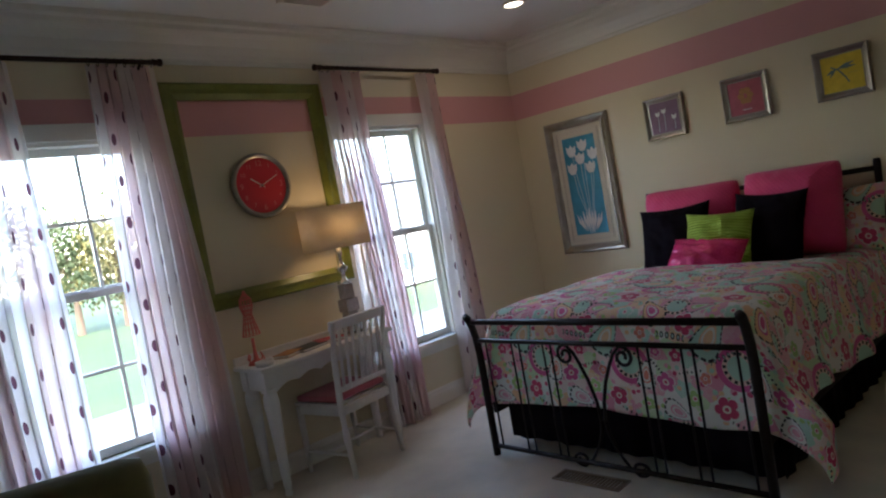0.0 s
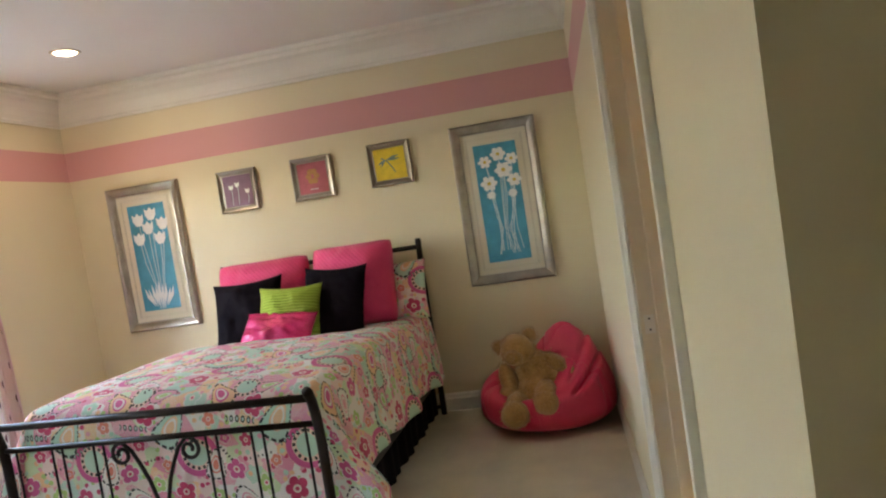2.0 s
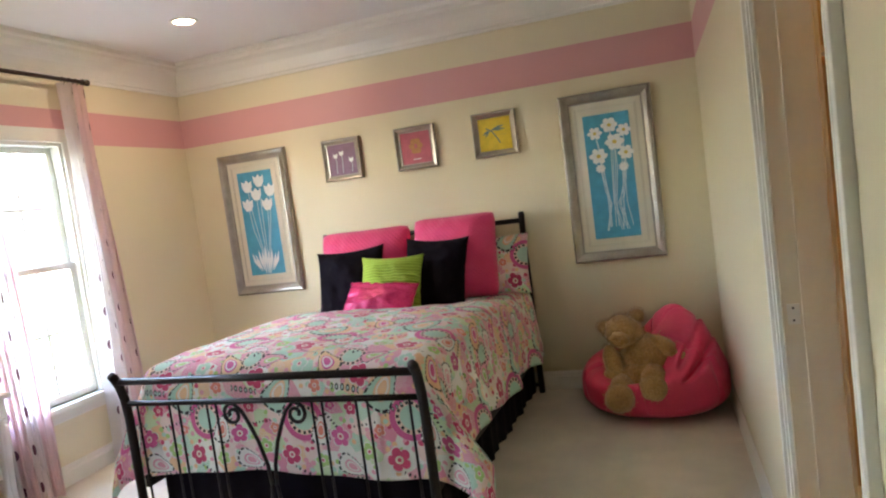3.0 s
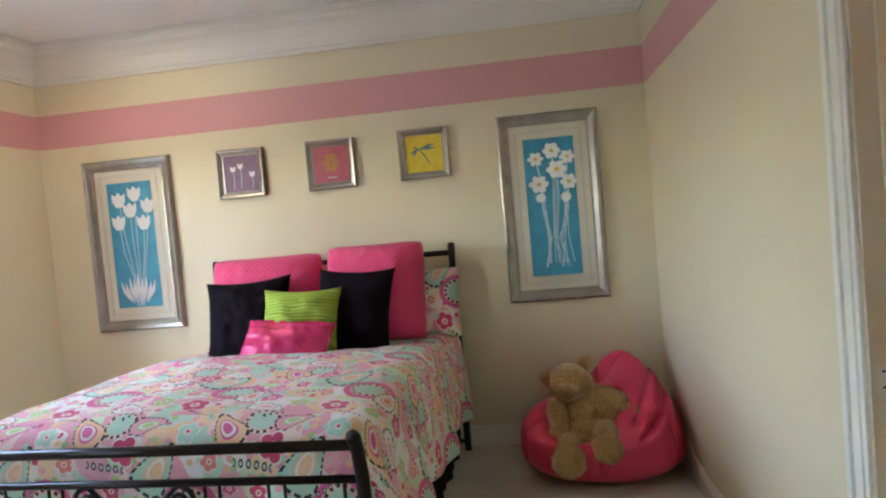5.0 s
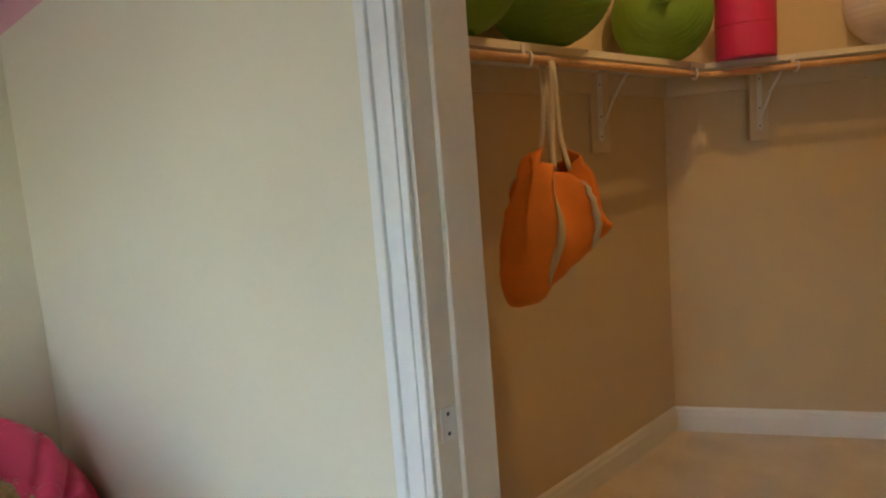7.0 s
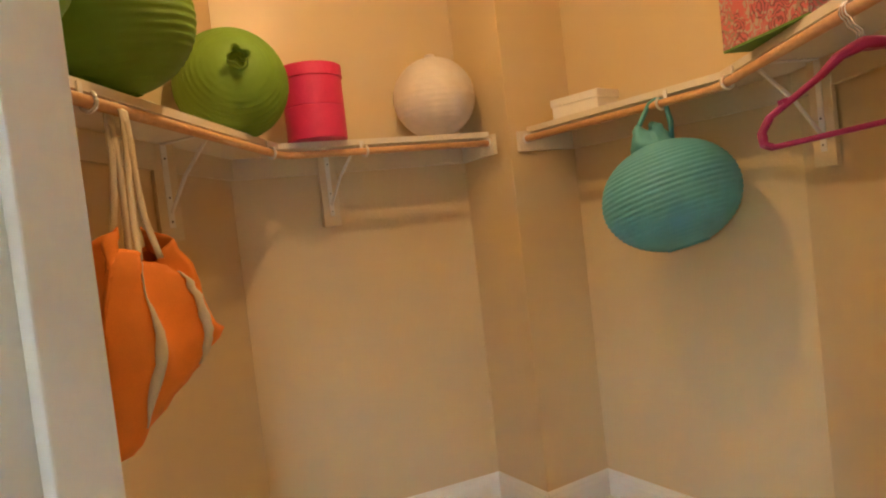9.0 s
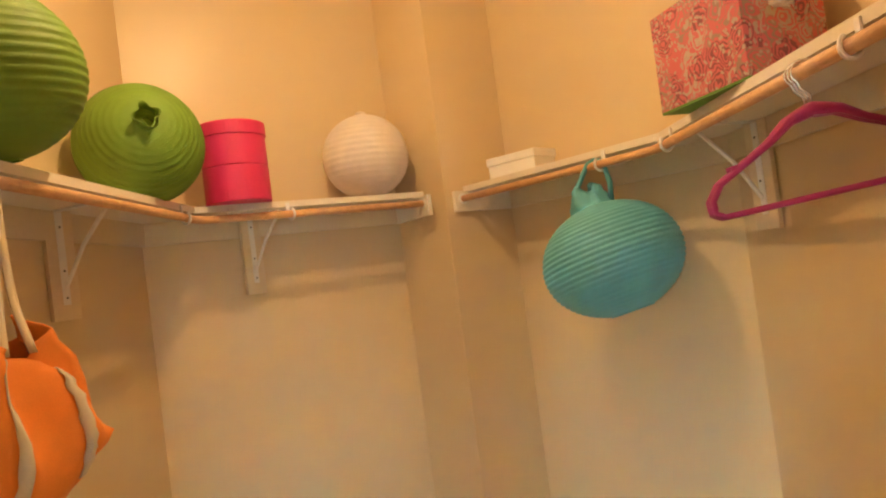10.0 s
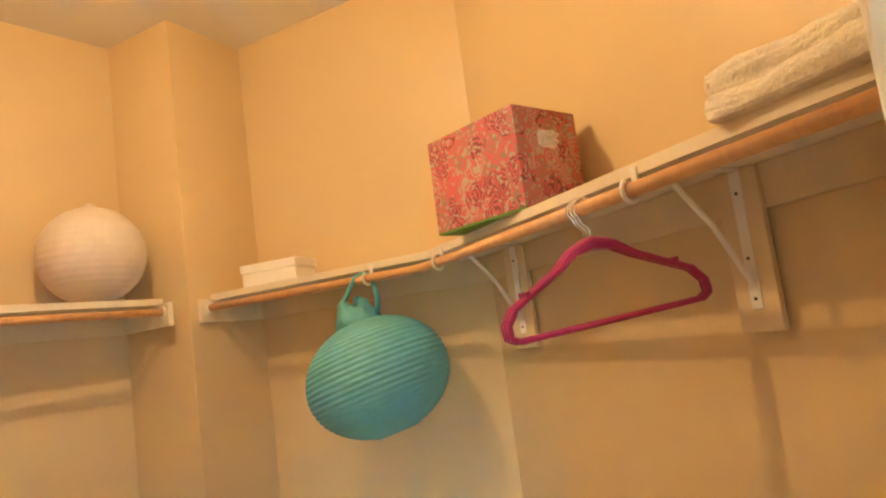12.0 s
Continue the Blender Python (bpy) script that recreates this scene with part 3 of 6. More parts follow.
setting("wall_closet_chase", prism([CH_M, CH_F, (2.86, -2.95), (2.47, -3.05), (2.16, -2.87), CH_G][::-1], 0, CL_TOP), M_WALL_TAN, "square chase in the closet corner, in an assumed tan that dims the closet", "wall")


def baseboard(a, b):
    """Skirting along the wall from a to b, the room to the left of that way."""
    way = Vector((b[0] - a[0], b[1] - a[1]))
    length, angle = way.length, math.atan2(way.y, way.x)
    turn = Matrix.Translation((a[0], a[1], 0)) @ Matrix.Rotation(angle, 4, "Z")
    bm = bmesh.new()
    outline = [(0, 0), (0.016, 0), (0.016, 0.085), (0.011, 0.10), (0.011, 0.112), (0.004, 0.125), (0, 0.125)]
    ends = [[bm.verts.new(turn @ Vector((x, d, z))) for d, z in outline] for x in (0.0, length)]
    for i in range(len(outline)):
        j = (i + 1) % len(outline)
        bm.faces.new((ends[0][i], ends[0][j], ends[1][j], ends[1][i]))
    bm.faces.new(ends[0]), bm.faces.new(ends[1][::-1])
    setting("baseboard", bm, M_TRIM, "white painted moulded baseboard", "baseboard")


CASE = 0.085
for a, b in [((HALL, SOUTH), (DOOR_A - CASE, SOUTH)), ((DOOR_B + CASE, SOUTH), (EAST, SOUTH)), ((EAST, SOUTH + 0.016), (EAST, NORTH)), ((EAST - 0.016, NORTH), (WEST, NORTH)), ((WEST, NORTH), (WEST, -2.08)),
             ((1.50, -2.08), (1.50, -0.65)), ((1.50, -0.65), (HALL, CL_N)), ((HALL, CL_N), (HALL, SOUTH)), ((CL_W, CL_N), (CL_W, CORNER_R[1])), (CORNER_R, CH_G), (CH_G, CH_M), (CH_M, CH_F), (CH_F, CORNER_L), (CORNER_L, (CL_E, CL_N)),
             ((CL_E, CL_N), (DOOR_B + CASE, CL_N)), ((DOOR_A - CASE, CL_N), (CL_W, CL_N))]:
    baseboard(a, b)


def crown():
    outline = [(0.0, 2.515), (0.014, 2.515), (0.018, 2.535), (0.028, 2.54), (0.036, 2.57), (0.06, 2.615), (0.10, 2.655), (0.135, 2.675), (0.14, 2.70), (0.16, 2.71), (0.165, 2.7395), (0.0, 2.7395)]
    bm = bmesh.new()
    rings = []
    for d, z in outline:
        rings.append([bm.verts.new(p) for p in ((HALL, SOUTH + d, z), (EAST - d, SOUTH + d, z), (EAST - d, NORTH - d, z), (WEST + d, NORTH - d, z), (WEST + d, -2.0, z))])
    for a, b in zip(rings, rings[1:]):
        for i in range(4):
            bm.faces.new((a[i], a[i + 1], b[i + 1], b[i]))
    setting("crown_molding", bm, M_TRIM, "deep white crown moulding round the ceiling", "molding")


crown()


def door_frame():
    door = thing("door_1", "white painted closet doorway casing, no door hung", "door frame", kind="structure")
    steps = [(0.0, 0.018, 0.011), (0.018, 0.030, 0.016), (0.030, 0.062, 0.013), (0.062, 0.085, 0.022)]
    for y, sign in ((SOUTH, 1), (CL_N, -1)):
        for edge, side in ((DOOR_A, -1), (DOOR_B, 1)):
            bm = bmesh.new()
            for a, b, d in steps:
                xs = sorted((edge + side * (a - 0.004), edge + side * b))
                ys = sorted((y, y + sign * d))
                box(bm, (xs[0], ys[0], 0), (xs[1], ys[1], DOOR_TOP + a), 0.003)
            part("casing", bm, M_TRIM, door)
        bm = bmesh.new()
        for a, b, d in steps:
            ys = sorted((y, y + sign * d))
            box(bm, (DOOR_A - b, ys[0], DOOR_TOP + a), (DOOR_B + b, ys[1], DOOR_TOP + b), 0.003)
        part("head_casing", bm, M_TRIM, door)
    for x0, x1 in ((DOOR_A, DOOR_A + 0.012), (DOOR_B - 0.012, DOOR_B)):
        part("jamb", boxed((x0, CL_N + 0.001, 0), (x1, SOUTH - 0.001, DOOR_TOP)), M_JAMB, door)
    part("head_jamb", boxed((DOOR_A + 0.012, CL_N + 0.001, DOOR_TOP - 0.012), (DOOR_B - 0.012, SOUTH - 0.001, DOOR_TOP)), M_JAMB, door)
    for x0, x1 in ((DOOR_A + 0.012, DOOR_A + 0.024), (DOOR_B - 0.024, DOOR_B - 0.012)):
        part("door_stop", boxed((x0, CL_N + 0.004, 0), (x1, CL_N + 0.094, DOOR_TOP - 0.014), 0.003), M_JAMB, door)
    plate = part("strike_plate", boxed((DOOR_B - 0.0145, SOUTH - 0.045, 0.95), (DOOR_B - 0.0125, SOUTH - 0.012, 1.01), 0.0005), M_TRIM, door, "small painted metal strike plate")
    for z in (0.962, 0.998):
        part("screw", boxed((DOOR_B - 0.0155, SOUTH - 0.031, z - 0.003), (DOOR_B - 0.0146, SOUTH - 0.025, z + 0.003)), M_DARK, plate)


door_frame()


def window(name, x0, x1):
    win = thing(name, "white double-hung window with small panes, bright daylight outside", "window", kind="structure")
    y = NORTH
    bm = bmesh.new()
    for a, b in ((x0 - 0.075, x0 + 0.004), (x1 - 0.004, x1 + 0.075)):
        box(bm, (a, y - 0.016, SILL), (b, y, HEAD), 0.004)
    box(bm, (x0 - 0.075, y - 0.018, HEAD - 0.004), (x1 + 0.075, y, HEAD + 0.085), 0.004)
    part("casing", bm, M_TRIM, win)
    part("window_sill", boxed((x0 - 0.095, y - 0.05, SILL - 0.03), (x1 + 0.095, y + 0.06, SILL), 0.005), M_TRIM, win)
    part("apron", boxed((x0 - 0.075, y - 0.014, SILL - 0.10), (x1 + 0.075, y, SILL - 0.031), 0.003), M_TRIM, win)
    bm = bmesh.new()
    for a, b in ((x0, x0 + 0.025), (x1 - 0.025, x1)):
        box(bm, (a, y + 0.001, SILL), (b, y + 0.119, HEAD))
    box(bm, (x0 + 0.025, y + 0.001, HEAD - 0.025), (x1 - 0.025, y + 0.119, HEAD))
    box(bm, (x0 + 0.025, y + 0.061, SILL), (x1 - 0.025, y + 0.119, SILL + 0.02))
    part("window_frame", bm, M_TRIM, win)
    a, b, mid = x0 + 0.026, x1 - 0.026, 1.322
    pane_mesh = None
    for z0, z1, dy in ((SILL + 0.001, mid + 0.02, 0.03), (mid - 0.02, HEAD - 0.026, 0.068)):
        bm = bmesh.new()
        sy, ey = y + dy, y + dy + 0.034
        box(bm, (a, sy, z0), (a + 0.045, ey, z1), 0.003)
        box(bm, (b - 0.045, sy, z0), (b, ey, z1), 0.003)
        box(bm, (a + 0.045, sy, z0), (b - 0.045, ey, z0 + 0.05), 0.003)
        box(bm, (a + 0.045, sy, z1 - 0.04), (b - 0.045, ey, z1), 0.003)
        xs = [a + 0.045 + (b - a - 0.09) * i / 3 for i in range(4)]
        zs = [z0 + 0.05, (z0 + z1 + 0.01) / 2, z1 - 0.04]
        for i in (1, 2):
            box(bm, (xs[i] - 0.009, sy + 0.006, zs[0]), (xs[i] + 0.009, ey - 0.006, zs[2]), 0.002)
        box(bm, (a + 0.045, sy + 0.007, zs[1] - 0.009), (b - 0.045, ey - 0.007, zs[1] + 0.009), 0.002)
        sash = part("sash", bm, M_TRIM, win)
        for i in range(3):
            for j in range(2):
                w, h = xs[i + 1] - xs[i], zs[j + 1] - zs[j]
                if pane_mesh is None:
                    pane_mesh = mesh_of(boxed((-0.5, -0.002, -0.5), (0.5, 0.002, 0.5)), "pane", M_PANE)
                pane = new("pane", pane_mesh)
                pane.parent = sash
                pane.location, pane.scale = ((xs[i] + xs[i + 1]) / 2, (sy + ey) / 2, (zs[j] + zs[j + 1]) / 2), (w, 1, h)
                pane.visible_shadow = False
    return win


for i, (a, b) in enumerate(WINDOWS):
    window("window_%d" % (i + 1), a, b)


def downlight():
    d = thing("downlight", "round recessed ceiling downlight, lit", "ceiling light", (4.541, 3.026, TOP))
    part("trim_ring", lathe([(0.062, -0.001), (0.065, -0.006), (0.082, -0.006), (0.088, 0.0), (0.062, 0.0)], 40), M_TRIM, d, smooth=True)
    part("lens", lathe([(0.0, -0.0035), (0.061, -0.0035), (0.061, -0.001), (0.0, -0.001)], 32), M_DOWNLIGHT, d, "glowing frosted lens")


downlight()


def ceiling_vent():
    v = thing("ceiling_vent", "white ceiling air vent with dark slots", "vent", (3.05, 3.33, TOP, 0, 0, 0))
    # near-black sheet stands in for the shade of the duct behind the slats
    part("duct_shade", boxed((-0.13, -0.06, -0.004), (0.13, 0.06, -0.001)), M_DARK, v)
    bm = bmesh.new()
    for lo, hi in (((-0.16, -0.09), (0.16, -0.06)), ((-0.16, 0.06), (0.16, 0.09)), ((-0.16, -0.06), (-0.13, 0.06)), ((0.13, -0.06), (0.16, 0.06))):
        box(bm, (*lo, -0.012), (*hi, 0), 0.003)
    part("vent_frame", bm, M_TRIM, v)
    slat = mesh_of(boxed((-0.13, -0.004, -0.010), (0.13, 0.004, -0.004)), "slat", M_TRIM)
    for i in range(6):
        s = new("slat", slat)
        s.parent, s.location = v, (0, -0.045 + i * 0.018, 0)


ceiling_vent()


def closet_dome():
    d = thing("closet_ceiling_light", "round glowing glass dome light on the closet ceiling", "ceiling light", (CLOSET_LAMP[0], CLOSET_LAMP[1], CL_TOP))
    part("base", lathe([(0.0, -0.025), (0.15, -0.025), (0.155, 0.0), (0.0, 0.0)], 40), M_SILVER, d, smooth=False)
    part("dome", lathe([(0.0, -0.10), (0.06, -0.095), (0.11, -0.07), (0.14, -0.026)], 40), M_DOME, d, smooth=True)


closet_dome()


def floor_register():
    v = thing("floor_register", "brown metal floor register under the footboard", "vent", (3.30, 2.15, 0))
    bm = bmesh.new()
    for lo, hi in (((-0.06, -0.19), (-0.045, 0.19)), ((0.045, -0.19), (0.06, 0.19)), ((-0.045, -0.19), (0.045, -0.175)), ((-0.045, 0.175), (0.045, 0.19))):
        box(bm, (*lo, 0.0), (*hi, 0.008), 0.002)
    part("register_frame", bm, M_REGISTER, v)
    slat = mesh_of(boxed((-0.045, -0.004, 0.001), (0.045, 0.004, 0.006)), "slat", M_REGISTER)
    for i in range(18):
        k = new("slat", slat)
        k.parent, k.location = v, (0, -0.165 + i * 0.0194, 0)


floor_register()


# ---- outside ----
def outside():
    setting("ground", boxed((-400, -300, -3.3), (400, 500, -3.2)), M_LAWN, "mown green lawn spreading to the distance", "ground")
    setting("road", boxed((-120, 16, -3.2), (120, 24, -3.17)), M_ROAD, "pale grey residential road", "road")
    setting("driveway", boxed((-3, 6, -3.2), (6, 16, -3.165)), M_ROAD, "pale concrete driveway", "driveway")
    rng = random.Random(5)
    leaf = [(0, 0, 0), (0.10, 0.05, 0.02), (0.20, 0, 0), (0.10, -0.05, 0.02)]
    spots = [(-9, 62, 8.5), (-3, 70, 10), (4, 66, 7.5), (10, 75, 11), (17, 70, 9), (26, 64, 9.5), (40, 72, 12), (54, 66, 10), (-18, 72, 11), (66, 60, 11), (17.0, 60, 6.7), (74, 58, 9), (20.4, 59, 6.9)]
    for n, (x, y, h) in enumerate(spots):
        h *= 1.35
        tree = thing("tree", "leafy broad tree at the edge of the lawn" if n % 3 else "tree turning yellow at the edge of the lawn", "tree", (x, y, -3.2), "trees beyond the lawn")
        bm = bmesh.new()
        tube(bm, [(0, 0, 0), (0.1, 0, h * 0.3), (0, 0.1, h * 0.75)], [0.35, 0.25, 0.06], 8)
        for k in range(7):
            a, z = rng.uniform(0, 6.28), rng.uniform(0.3, 0.65) * h
            tube(bm, [(0.05, 0.03, z), (math.cos(a) * h * 0.14, math.sin(a) * h * 0.14, z + h * 0.1), (math.cos(a) * h * 0.26, math.sin(a) * h * 0.26, z + h * 0.15)], [0.11, 0.07, 0.02], 6)
        part("trunk", bm, M_BARK, tree)
        verts, faces = [], []
        clumps = [(rng.gauss(0, h * 0.17), rng.gauss(0, h * 0.17), h * rng.uniform(0.3, 0.97)) for k in range(34)]
        for cx, cy, cz in clumps:
            spread = h * 0.09 * rng.uniform(0.7, 1.3)
            for k in range(70):
                p = Vector((cx + rng.gauss(0, spread), cy + rng.gauss(0, spread), cz + rng.gauss(0, spread * 0.75)))
                m = Euler((rng.uniform(0, 6.28), rng.uniform(0, 6.28), rng.uniform(0, 6.28))).to_matrix()
                base = len(verts)
                verts += [p + m @ Vector(q) * 2.2 for q in leaf]
                faces.append((base, base + 1, base + 2, base + 3))
        me = bpy.data.meshes.new("crown")
        me.from_pydata([tuple(v) for v in verts], [], faces)
        me.materials.append(M_LEAF if n % 3 else M_LEAF_YELLOW)
        crown_ob = new("crown", me)
        crown_ob.parent = tree
    house = thing("house", "pale two-storey house with a grey shingle roof across the road", "house", (34, 40, -3.2, 0, 0, -28))
    part("wall", boxed((-7, -4.5, 0), (7, 4.5, 5.4)), M_SIDING, house)
    bm = bmesh.new()
    ends = [[bm.verts.new((x, y, z)) for y, z in ((-5.1, 5.4), (0, 8.4), (5.1, 5.4))] for x in (-7.5, 7.5)]
    bm.faces.new(ends[0]), bm.faces.new(ends[1][::-1])
    for i in range(3):
        j = (i + 1) % 3
        bm.faces.new((ends[0][i], ends[1][i], ends[1][j], ends[0][j]))
    part("roof", bm, M_ROOF, house)
    for x in (-5, -2.4, 0.2, 2.8, 5.2):
        for z in (1.0, 3.6):
            w = part("window", boxed((x - 0.55, -4.58, z - 0.08), (x + 0.55, -4.5, z + 1.4), 0.02), M_TRIM, house)
            part("pane", boxed((x - 0.45, -4.60, z), (x + 0.45, -4.582, z + 1.3)), M_HOUSE_GLASS, w)


outside()


# ---- bedroom things ----
def cushion(w, h, depth, pinch=0.05, n=30, seed=0, sag=0.0, round_off=0.0):
    """A stuffed pillow in its own plane (x wide, z high, y thick), with pointed corners and soft dents."""
    bm = bmesh.new()
    layer = bm.loops.layers.uv.new("cloth")

    def at(u, v, side):
        a, b = 2 * u - 1, 2 * v - 1
        full = max(0.0, (1 - abs(a) ** 2.6) * (1 - abs(b) ** 2.6)) ** 0.55
        x = w / 2 * a * (1 - pinch * (1 - b * b) * abs(a))
        z = h / 2 * b * (1 - pinch * (1 - a * a) * abs(b)) - sag * (1 - a * a) * max(0, b)
        x *= 1 - round_off * b ** 8
        z *= 1 - round_off * a ** 8
        edge = max(abs(a), abs(b))
        dent = noise.noise(Vector((a * 1.7 + seed, b * 1.7, side * 3.1))) * 0.030 + noise.noise(Vector((a * 5 + seed, b * 5, side))) * 0.014 + noise.noise(Vector((a * 11 + seed, b * 11, side))) * 0.006 + 0.008 * edge ** 3 * math.sin(14 * (a * b) + seed + 9 * (a - b))
        return Vector((x, side * (depth / 2 * full) + dent * full, z))

    seam = {}
    for side in (-1, 1):
        rows = []
        for j in range(n + 1):
            row = []
            for i in range(n + 1):
                rim = i in (0, n) or j in (0, n)
                if rim and (i, j) in seam:
                    row.append(seam[i, j])
                    continue
                vert = bm.verts.new(at(i / n, j / n, side))
                if rim:
                    seam[i, j] = vert
                row.append(vert)
            rows.append(row)
        for j in range(n):
            for i in range(n):
                f = bm.faces.new((rows[j][i], rows[j][i + 1], rows[j + 1][i + 1], rows[j + 1][i]))
                for loop, (p, q) in zip(f.loops, ((i, j), (i + 1, j), (i + 1, j + 1), (i, j + 1))):
                    loop[layer].uv = (p / n * w, q / n * h)
    return bm


def pillow(name, label, mat, place, size, lean, yaw=0.0, roll=0.0, seed=0, pinch=0.05, round_off=0.0):
    """place: middle of the lower edge. lean: degrees by which the top leans back towards the headboard."""
    ob = tagged(part(name, cushion(*size, pinch=pinch, seed=seed, round_off=round_off), mat, smooth=True), label, "pillow")
    ob.matrix_world = pose(*place, 0, 0, 90 + yaw) @ pose(0, 0, 0, -lean, 0, 0) @ pose(0, 0, 0, 0, roll, 0) @ pose(0, 0, size[1] / 2)
    return ob


BED = pose(3.374, 2.068, 0, 0, 0, -1.8)
HALF, LONG = 0.766, 2.075


def bed():
    b = thing("bed", "queen bed with black iron sleigh headboard and scrolled footboard", "bed")
    b.matrix_world = BED

    def end(name, x, tall, out):
        """A headboard or footboard; out: the way in which its scroll leans."""
        board = thing(name, "", "")
        for key in ("label", "category"):
            if key in board:
                del board[key]
        board.parent = b
        for s in (-1, 1):
            pts = [(x, s * HALF, 0), (x, s * HALF, tall * 0.5), (x, s * HALF, tall * 0.72), (x + out * 0.012, s * HALF, tall * 0.84), (x + out * 0.04, s * HALF, tall * 0.93), (x + out * 0.075, s * HALF, tall * 0.985), (x + out * 0.095, s * HALF, tall)]
            part("post", bar(pts, [0.021, 0.021, 0.021, 0.021, 0.021, 0.022, 0.019], 14), M_IRON, board, smooth=True)
        for z, dx, r in ((tall * 0.955, out * 0.055, 0.017), (tall * 0.815, out * 0.008, 0.013), (0.055, 0.0, 0.013)):
            part("rail", bar([(x + dx, -HALF, z), (x + dx, HALF, z)], r, 12), M_IRON, board, smooth=True)
        for y in (0.705, 0.515, 0.462, 0.30, 0.25):
            for s in (-1, 1):
                part("spindle", bar([(x, s * y, 0.055), (x, s * y, tall * 0.815)], 0.0055, 8), M_IRON, board, smooth=True)
        z1 = tall * 0.815
        for s in (-1, 1):
            up = [(0.012 * s, z1 * 0.42), (0.02 * s, z1 * 0.56), (0.05 * s, z1 * 0.72), (0.085 * s, z1 * 0.84), (0.115 * s, z1 * 0.925), (0.15 * s, z1 * 0.975)]
            line = up + [(s * 0.165 + s * (0.052 * (1 - 0.72 * k / 24)) * math.cos(1.75 - 1.35 * math.tau * k / 24), z1 * 0.905 + 0.052 * (1 - 0.72 * k / 24) * math.sin(1.75 - 1.35 * math.tau * k / 24)) for k in range(25)]
            part("scroll", bar([(x, y, z) for y, z in line], 0.0085, 8), M_IRON, board, smooth=True)
            low = [(y, z1 * 0.42 - (z - z1 * 0.42) * 0.66) for y, z in line]
            part("scroll", bar([(x, y, z) for y, z in low], 0.0085, 8), M_IRON, board, smooth=True)
        return board

    end("footboard", 0.0, 0.82, -0.68)
    end("headboard", LONG, 1.268, 0.2)
    for s in (-1, 1):
        part("side_rail", boxed((0.02, s * 0.745 - 0.012, 0.24), (LONG - 0.02, s * 0.745 + 0.012, 0.30), 0.004), M_IRON, b)
    part("mattress", boxed((0.19, -0.68, 0.31), (LONG - 0.06, 0.68, 0.72), 0.06), M_CREAM_FABRIC, b)
    skirt = bmesh.new()
    loop = [(0.125, -0.735), (LONG - 0.05, -0.735), (LONG - 0.05, 0.735), (0.125, 0.735)]
    path = []
    for i in range(4):
        a, c = Vector(loop[i]), Vector(loop[(i + 1) % 4])
        n = int((c - a).length / 0.02)
        out = Vector(((c - a).y, -(c - a).x)).normalized()
        for k in range(n):
            fold = (math.sin(k * 0.9 + i) * 0.5 + math.sin(k * 0.37) * 0.5)
            path.append((a + (c - a) * k / n, out, fold))
    rings = []
    for z, amp in ((0.34, 0.002), (0.22, 0.010), (0.035, 0.017)):
        rings.append([skirt.verts.new((p.x + o.x * f * amp, p.y + o.y * f * amp, z + (0.035 if z < 0.05 and p.x < 0.2 else 0))) for p, o, f in path])
    for a, c in zip(rings, rings[1:]):
        for k in range(len(path)):
            j = (k + 1) % len(path)
            skirt.faces.new((a[k], a[j], c[j], c[k]))
    thickened(part("bed_skirt", skirt, M_BLACK_FABRIC, b, "gathered black bed skirt", smooth=True), 0.004)
    return b


bed()


